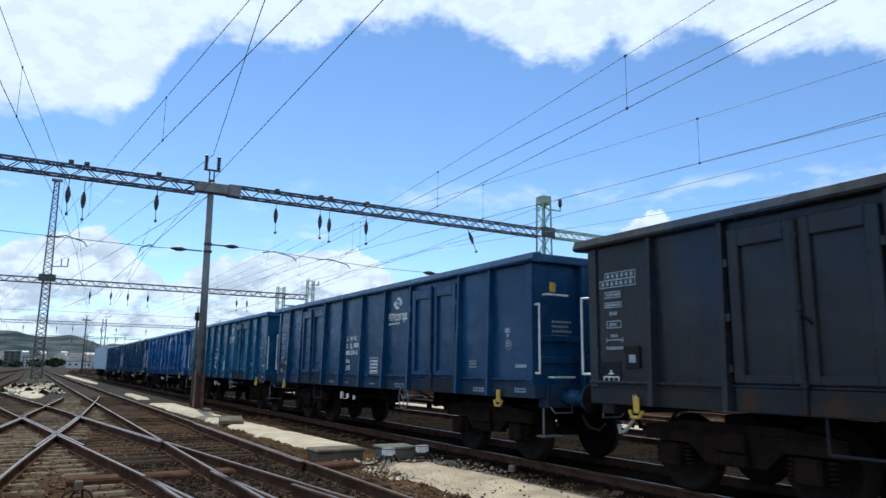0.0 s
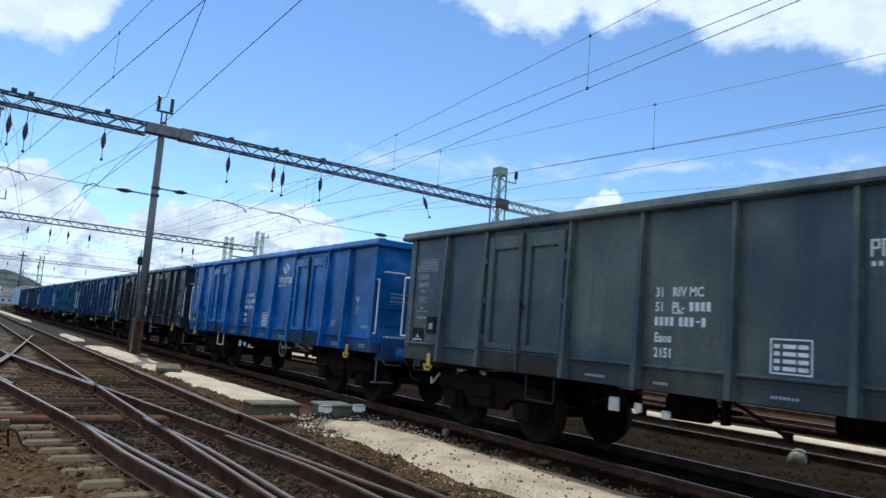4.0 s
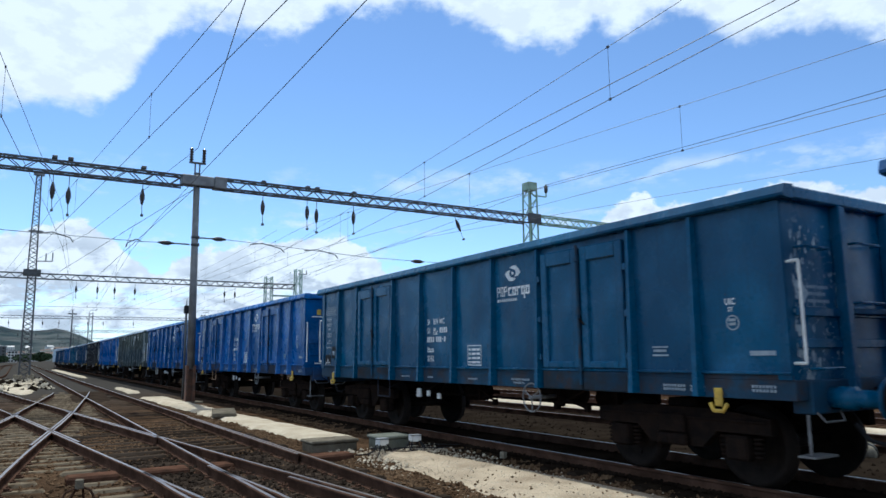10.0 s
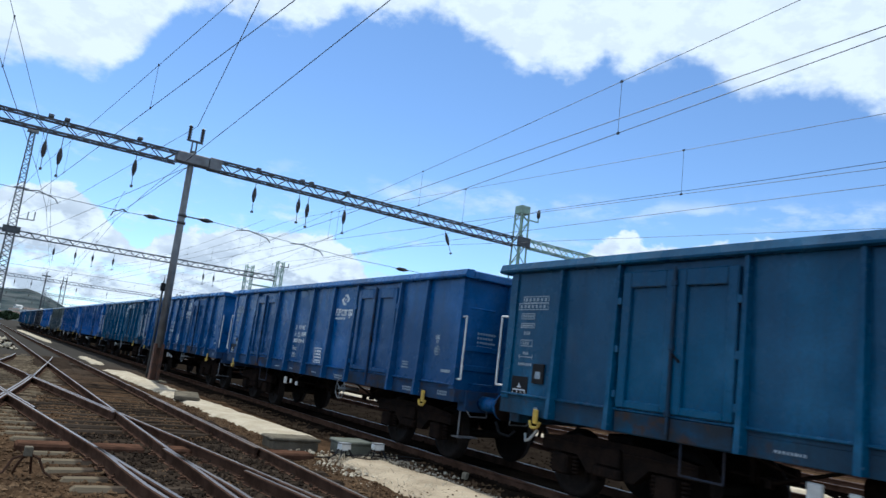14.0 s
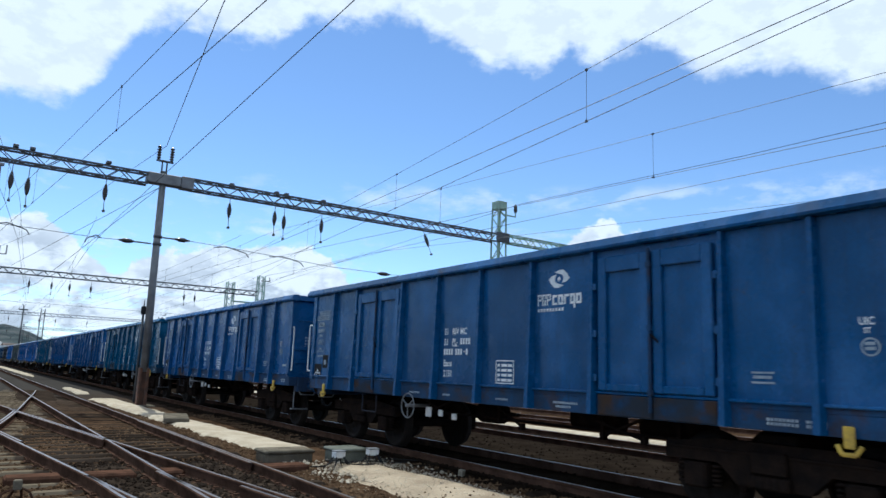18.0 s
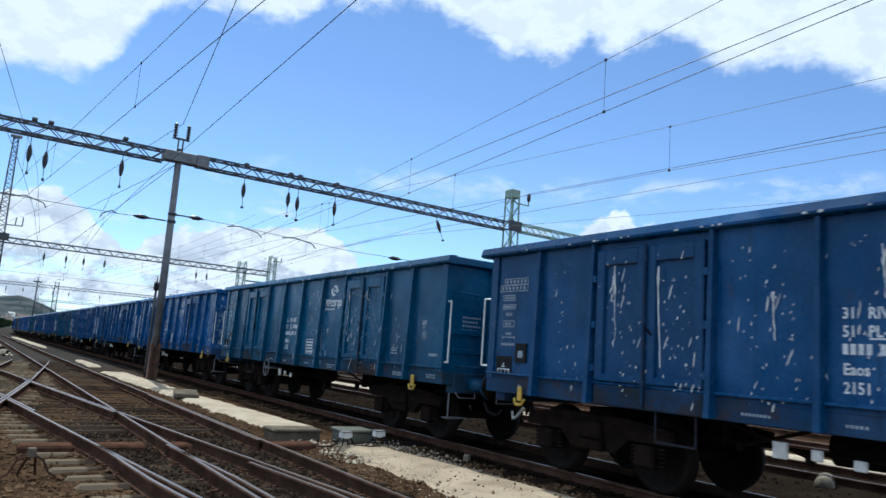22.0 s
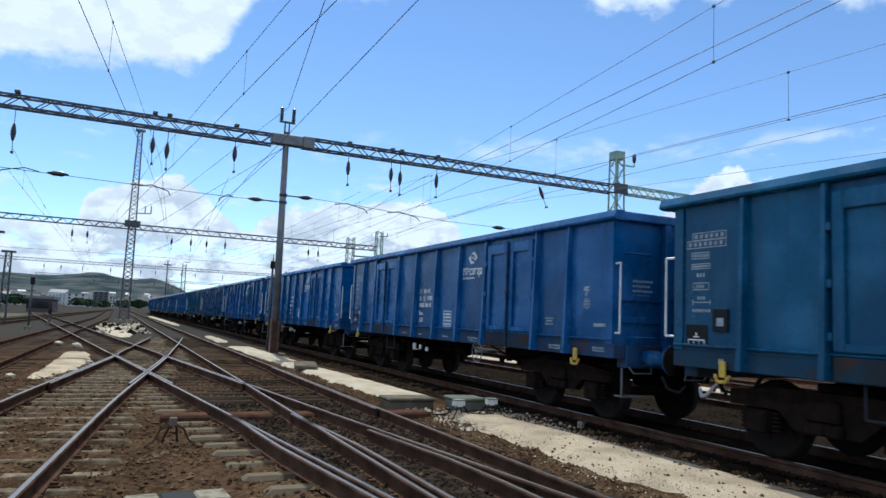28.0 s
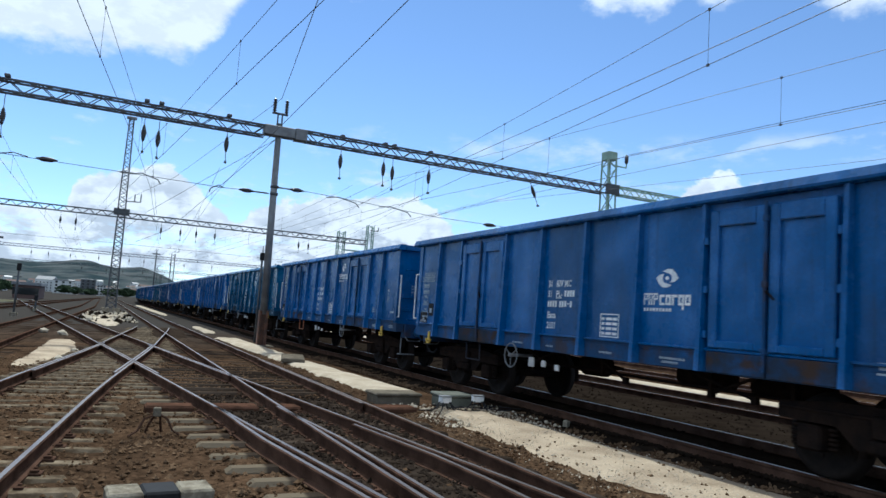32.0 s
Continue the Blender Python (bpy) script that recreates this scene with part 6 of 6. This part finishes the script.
def town():
    """Small houses scattered over the valley floor and the foot of the hills."""
    rng = random.Random(8)
    walls = (RENDERW, RENDERW, RENDERC, RENDERW)
    for k in range(80):
        az, d = rng.uniform(-14, 6.5), rng.uniform(850, 2100)
        w, l, h = rng.uniform(4, 13), rng.uniform(4, 7), rng.choice((4, 5, 7, 9, 14))
        e = empty("house", pose(math.sin(radians(az)) * d, math.cos(radians(az)) * d, max(GROUND, slope(d)) - 0.5, 0, 0, rng.uniform(-25, 25)))
        tagged(e, "pale house with a tiled roof in the distant town", "house", "houses of the town")
        part("wall", box(B(), -w, w, -l, l, 0, h), walls[k % 4], e)
        bm = B()
        a = [bm.verts.new(p) for p in ((-w - 0.4, -l - 0.4, h + 0.01), (w + 0.4, -l - 0.4, h + 0.01), (w + 0.4, l + 0.4, h + 0.01), (-w - 0.4, l + 0.4, h + 0.01), (-w, 0, h + l * 0.6), (w, 0, h + l * 0.6))]
        for q in ((0, 1, 5, 4), (2, 3, 4, 5), (1, 2, 5), (3, 0, 4), (3, 2, 1, 0)):
            bm.faces.new([a[i] for i in q])
        part("roof", bm, (BRICKR, GALV, ROOFT)[k % 3], e)
        n = int(w / 1.6)
        proto = None
        for r in range(max(1, int(h / 3))):
            for i in range(n):
                m = pose(-w + (i + 0.5) * 2 * w / n, -l - 0.04, 1.6 + r * 3)
                if proto is None:
                    proto = part("window", box(B(), -0.6, 0.6, -0.03, 0.03, -0.7, 0.7), GLASS, e)
                    proto.matrix_basis = m
                else:
                    share(proto, m, e)


town()


def tree(x, y, h, spread, seed, label):
    rng = random.Random(seed)
    e = empty("tree", pose(x, y, GROUND))
    tagged(e, label, "tree")
    bm = B()
    rod(bm, (0, 0, -0.1), (0, 0, h * 0.55), h * 0.03, 7, h * 0.015)
    for k in range(6):
        a, z = rng.uniform(0, 6.28), h * rng.uniform(0.25, 0.55)
        rod(bm, (0, 0, z), (math.cos(a) * spread * 0.6, math.sin(a) * spread * 0.6, z + h * 0.22), h * 0.012, 5, h * 0.004)
    part("trunk", bm, BARK, e)
    bm = B()
    for k in range(420):
        a, u = rng.uniform(0, 6.28), rng.random() ** 0.5
        zz = rng.uniform(-1, 1)
        r = spread * u * math.sqrt(max(0.05, 1 - zz * zz)) * (0.8 + 0.35 * noise.noise((math.cos(a) * 2, math.sin(a) * 2, zz * 2 + seed)))
        c = Vector((math.cos(a) * r, math.sin(a) * r, h * 0.6 + zz * h * 0.4))
        s = rng.uniform(0.15, 0.34) * spread * 0.35
        n = Vector((rng.uniform(-1, 1), rng.uniform(-1, 1), rng.uniform(-1, 1))).normalized()
        p = n.orthogonal().normalized()
        q = n.cross(p)
        bm.faces.new([bm.verts.new(c + s * (math.cos(t) * p + math.sin(t) * q) + n * s * rng.uniform(-0.3, 0.3)) for t in (0.3, 1.7, 2.9, 4.1, 5.4)])
    part("crown", bm, LEAF, e)


for k, (az, d, h, sp) in enumerate(((-11.4, 95, 4.9, 2.4), (-10.4, 98, 5.2, 2.5), (-12.6, 92, 5.4, 2.8), (-9.2, 92, 2.2, 1.8), (-8.6, 100, 1.8, 1.5), (-13.9, 100, 5.0, 2.6),
                                    (-7.0, 330, 4.0, 6), (-5.9, 420, 4.5, 7), (-2.6, 480, 5, 6), (-1.9, 470, 4.5, 5), (-6.4, 300, 4, 5), (0.5, 520, 5, 8), (1.5, 540, 6, 9), (-0.9, 480, 4, 6))):
    tree(math.tan(radians(az)) * d, d, h, sp, k, "leafy green tree beyond the yard" if d > 200 else "dense green tree at the edge of the yard")


def grass_verge():
    bm = B()
    bm.faces.new([bm.verts.new(p) for p in ((-60, 40, GROUND + 0.0), (-11.2, 40, GROUND + 0.0), (-9.5, 110, GROUND + 0.0), (-60, 110, GROUND + 0.0))])
    tagged(part("grass_verge", bm, GRASS), "dry grass verge beside the yard", "grass", kind="structure")


grass_verge()


# ---- sleepers and loose stones ----
def sleepers():
    tilt = random.Random(5)

    def lay(parent, x, y, turn, length, mat, first, sunk=0.0):
        if first[0] is None:
            first[0] = part("sleeper", box(B(), -1.3, 1.3, -0.12, 0.12, -0.12, 0.0, 0.045), mat, parent)
            o = first[0]
        else:
            o = share(first[0], Matrix(), parent)
        o.matrix_basis = pose(x, y, -0.152 - sunk + tilt.uniform(-0.02, 0.008), tilt.uniform(-2.5, 2.5), tilt.uniform(-0.6, 0.6), turn) @ Matrix.Diagonal((length / 2.6, 1, 1, 1))

    rng = random.Random(11)
    a, b, c, d, e = [None], [None], [None], [None], [None]
    y = -7.6
    while y < 40:
        lay(tr_one, track_one(y) + rng.uniform(-0.09, 0.09), y, -6.4 + rng.uniform(-0.8, 0.8), 2.46, SLEEPER, a)
        y += 0.6
    plate = None
    for k in range(19):
        y = 2.6 + 0.6 * k
        spots = [(tr_one, track_one(y) + q * 0.7535, y, -6.4) for q in (-1, 1)] + [(tr_straight, STRAIGHT + q * 0.7535, y, 0) for q in (-1, 1)] + [(tr_straight, track_two(y) + q * 0.7535, y, 4) for q in (-1, 1)]
        for parent, px, py, turn in spots:
            if plate is None:
                bm = box(B(), -0.17, 0.17, -0.075, 0.075, -0.02, 0.012, 0.006)
                for q in (-0.11, 0.11):
                    rod(bm, (q, 0.03, 0.01), (q, 0.03, 0.05), 0.016, 6)
                    box(bm, q - 0.035, q + 0.035, -0.05, 0.0, 0.011, 0.035)
                plate = part("rail_chair", bm, RAILSIDE, parent)
                plate.matrix_basis = pose(px, py, -0.158, 0, 0, turn)
            else:
                share(plate, pose(px, py, -0.158, 0, 0, turn), parent)
    y = -7.6
    while y < 19:
        x0 = min(track_two(y) - 1.45, 1.38)
        lay(tr_straight, (x0 + 4.62) / 2, y, rng.uniform(-0.8, 0.8), 4.62 - x0 + rng.uniform(-0.1, 0.1), TURNSL, b)
        y += 0.6
    y = 19.3
    while y < 42:
        lay(tr_straight, track_two(y), y, 8 + rng.uniform(-0.8, 0.8), 2.6, WOODSL, c, 0.025)
        lay(tr_straight, STRAIGHT, y + 0.2, rng.uniform(-0.8, 0.8), 2.6, SLEEPER, b, 0.025)
        y += 0.62
    y = 10.0
    while y < 45:
        lay(tr_outer, track_outer(y), y, -1.4 + rng.uniform(-0.8, 0.8), 2.6, WOODSL, d, 0.025)
        y += 0.65
    y, f = -4.0, [None]
    while y < 40:
        lay(tr_train, TRACK_X, y, rng.uniform(-0.6, 0.6), 2.6, DARKSL, e)
        lay(tr_beyond, 13.0, y + 0.3, rng.uniform(-0.6, 0.6), 2.6, DARKSL, f)
        y += 0.62
    for x0, x1 in ((0.68, 1.36), (1.62, 2.32), (2.68, 3.0), (4.2, 5.0)):
        part("steel_sleeper", box(B(), x0, x1, 11.1, 11.5, -0.25, -0.085, 0.03), RUSTY, tr_straight, "rusty hollow steel sleeper")


sleepers()


def loose_stones(name, count, place, size, mat, label, seed):
    """Many small angular stones as one object: squashed, jittered octahedra."""
    rs = np.random.RandomState(seed)
    base = np.array([(1, 0, 0), (0, 1, 0), (-1, 0, 0), (0, -1, 0), (0, 0, 1), (0, 0, -1)], float)
    tri = np.array([(0, 1, 4), (1, 2, 4), (2, 3, 4), (3, 0, 4), (1, 0, 5), (2, 1, 5), (3, 2, 5), (0, 3, 5)])
    xy = place(rs, count)
    n = len(xy)
    v = base[None] + rs.uniform(-0.35, 0.35, (n, 6, 3))
    v *= (size[0] + (size[1] - size[0]) * rs.rand(n, 1, 1) ** 2) * np.array([1, 1, 0.75])
    t = rs.rand(n) * 6.28
    co, si = np.cos(t)[:, None], np.sin(t)[:, None]
    v[..., 0], v[..., 1] = v[..., 0] * co - v[..., 1] * si, v[..., 0] * si + v[..., 1] * co
    v[..., 0] += xy[:, :1]
    v[..., 1] += xy[:, 1:2]
    v[..., 2] += xy[:, 2:3]
    me = bpy.data.meshes.new(name)
    me.from_pydata(v.reshape(-1, 3).tolist(), [], (tri[None] + 6 * np.arange(n)[:, None, None]).reshape(-1, 3).tolist())
    me.materials.append(mat)
    tagged(new(name, me), label, "stones", kind="stuff")


def brown(rs, n):
    y = 0.8 + 19 * rs.rand(n) ** 1.5
    x = rs.uniform(-4.2, 5.2, n)
    return np.c_[x, y, [ground_z(*q) for q in zip(x, y)] + rs.uniform(-0.008, 0.022, n)]


def brown_behind(rs, n):
    y, x = rs.uniform(-9.0, 1.5, n), rs.uniform(-4.2, 5.2, n)
    return np.c_[x, y, [ground_z(*q) for q in zip(x, y)] + rs.uniform(-0.008, 0.022, n)]


def edge_white(rs, n):
    y = rs.uniform(3.0, 13.5, n)
    x = np.where(rs.rand(n) < 0.55, 5.02 + rs.normal(0, 0.12, n), 6.62 + rs.normal(0, 0.12, n))
    return np.c_[x, y, np.where((x < 5.1) | (x > 6.6), GROUND - 0.015, GROUND + 0.03)]


def brown_right(rs, n):
    y = rs.uniform(3.0, 24.0, n)
    x = np.where(rs.rand(n) < 0.6, rs.uniform(4.1, 5.12, n), rs.uniform(6.5, 7.3, n))
    return np.c_[x, y, [ground_z(*q) for q in zip(x, y)] + rs.uniform(-0.01, 0.01, n)]


def turnout_grit(rs, n):
    y = rs.uniform(-8.0, 13.0, n)
    return np.c_[[track_two(q) - 0.65 + (4.75 - track_two(q)) * u for q, u in zip(y, rs.rand(n))], y, rs.uniform(GROUND, GROUND + 0.03, n)]


def dark_right(rs, n):
    return np.c_[rs.uniform(7.2, 7.6, n), rs.uniform(3.0, 24.0, n), np.full(n, GROUND + 0.035)]


def path_grains(rs, n):
    return np.c_[rs.uniform(5.15, 6.5, n), rs.uniform(3.0, 11.5, n), np.full(n, GROUND + 0.04)]


def path_dirt(rs, n):
    return np.c_[rs.uniform(5.15, 6.6, n), 2.6 + 6 * rs.rand(n) ** 1.8, np.full(n, GROUND + 0.045)]


def pylon_rubble(rs, n):
    return np.c_[rs.uniform(-1.2, 2.0, n), rs.uniform(46.0, 70.0, n), np.full(n, GROUND + 0.06)]


def dark_beyond(rs, n):
    return np.c_[rs.uniform(7.5, 14.6, n), rs.uniform(1.0, 30.0, n), np.full(n, GROUND + 0.03)]


def box_rubble(rs, n):
    return np.c_[rs.uniform(4.9, 7.0, n), rs.uniform(9.6, 12.2, n), np.full(n, GROUND + 0.005)]


def marker_rubble(rs, n):
    return np.c_[rs.uniform(-0.05, 1.5, n), rs.uniform(3.8, 5.95, n), np.full(n, GROUND + 0.01)]


loose_stones("ballast_stones", 26000, brown, (0.014, 0.045), STONE, "loose brown ballast stones between the tracks", 1)
loose_stones("ballast_stones", 9000, brown_behind, (0.014, 0.045), STONE, "loose brown ballast stones further back", 23)
loose_stones("ballast_stones", 9000, brown_right, (0.014, 0.045), STONE, "loose brown ballast stones along the path", 2)
loose_stones("ballast_stones", 240, path_dirt, (0.008, 0.028), STONE, "brown stones strewn on the white path", 15)
loose_stones("rubble", 70, pylon_rubble, (0.06, 0.3), DARKSHADE, "dark rubble round the pylon foot", 12)
loose_stones("rubble", 120, pylon_rubble, (0.06, 0.28), LIMEST, "white rubble round the pylon foot", 13)
# the next two take the bed's shade-dark colour
loose_stones("ballast_stones", 4500, dark_beyond, (0.015, 0.05), DARKSHADE, "loose dark ballast stones under and beyond the train, shade in their colour", 7)
loose_stones("ballast_stones", 6000, dark_right, (0.014, 0.04), DARKSHADE, "loose ballast stones along the train, coloured dark as its shade", 6)
loose_stones("ballast_stones", 12000, turnout_grit, (0.014, 0.045), GRIT, "oil-black stones between the turnout's rails", 21)
loose_stones("limestone_pebbles", 4000, path_grains, (0.005, 0.013), LIMEST, "fine limestone grains on the path", 9)
loose_stones("limestone_pebbles", 800, edge_white, (0.008, 0.022), LIMEST, "loose white limestone pebbles on the path", 3)
loose_stones("limestone_pebbles", 420, box_rubble, (0.012, 0.05), LIMEST, "white rubble round the connection boxes", 22)
loose_stones("limestone_pebbles", 90, marker_rubble, (0.012, 0.04), LIMEST, "white rubble in front of the marker block", 4)


# ---- what moves ----
def run(t):
    """How far the train has come: it gathers speed from about 8 to 9.6 metres a second."""
    return -3.0337922e-05 * t ** 4 + 0.0015067282 * t ** 3 + 0.0078888472 * t ** 2 + 7.7827208 * t + 21.348879


def motions():
    times = [2.0 * i for i in range(17)]

    def on_track(y):
        return pose(TRACK_X + bend(y), y, 0, 0, 0, -math.degrees(math.atan(max(0.0, y - BEND) / RADIUS)))

    for k, wg in enumerate(TRAIN):
        walk(wg, [(t, on_track(run(t) - PITCH * (FIRST + k) - HALF)) for t in times])
    walk(LOCO, [(t, on_track(run(t) - PITCH * FIRST + 0.65 + 8.3)) for t in times])
    ticks = [i / 15 for i in range(481)]
    for thing in [*TRAIN, LOCO]:
        for o in thing.children_recursive:
            if o.name.startswith("wheelset"):
                p = o.matrix_basis.translation.copy()
                walk(o, [(t, pose(p.x, p.y, p.z, -math.degrees(run(t) / 0.46), 0, 0)) for t in ticks])


motions()
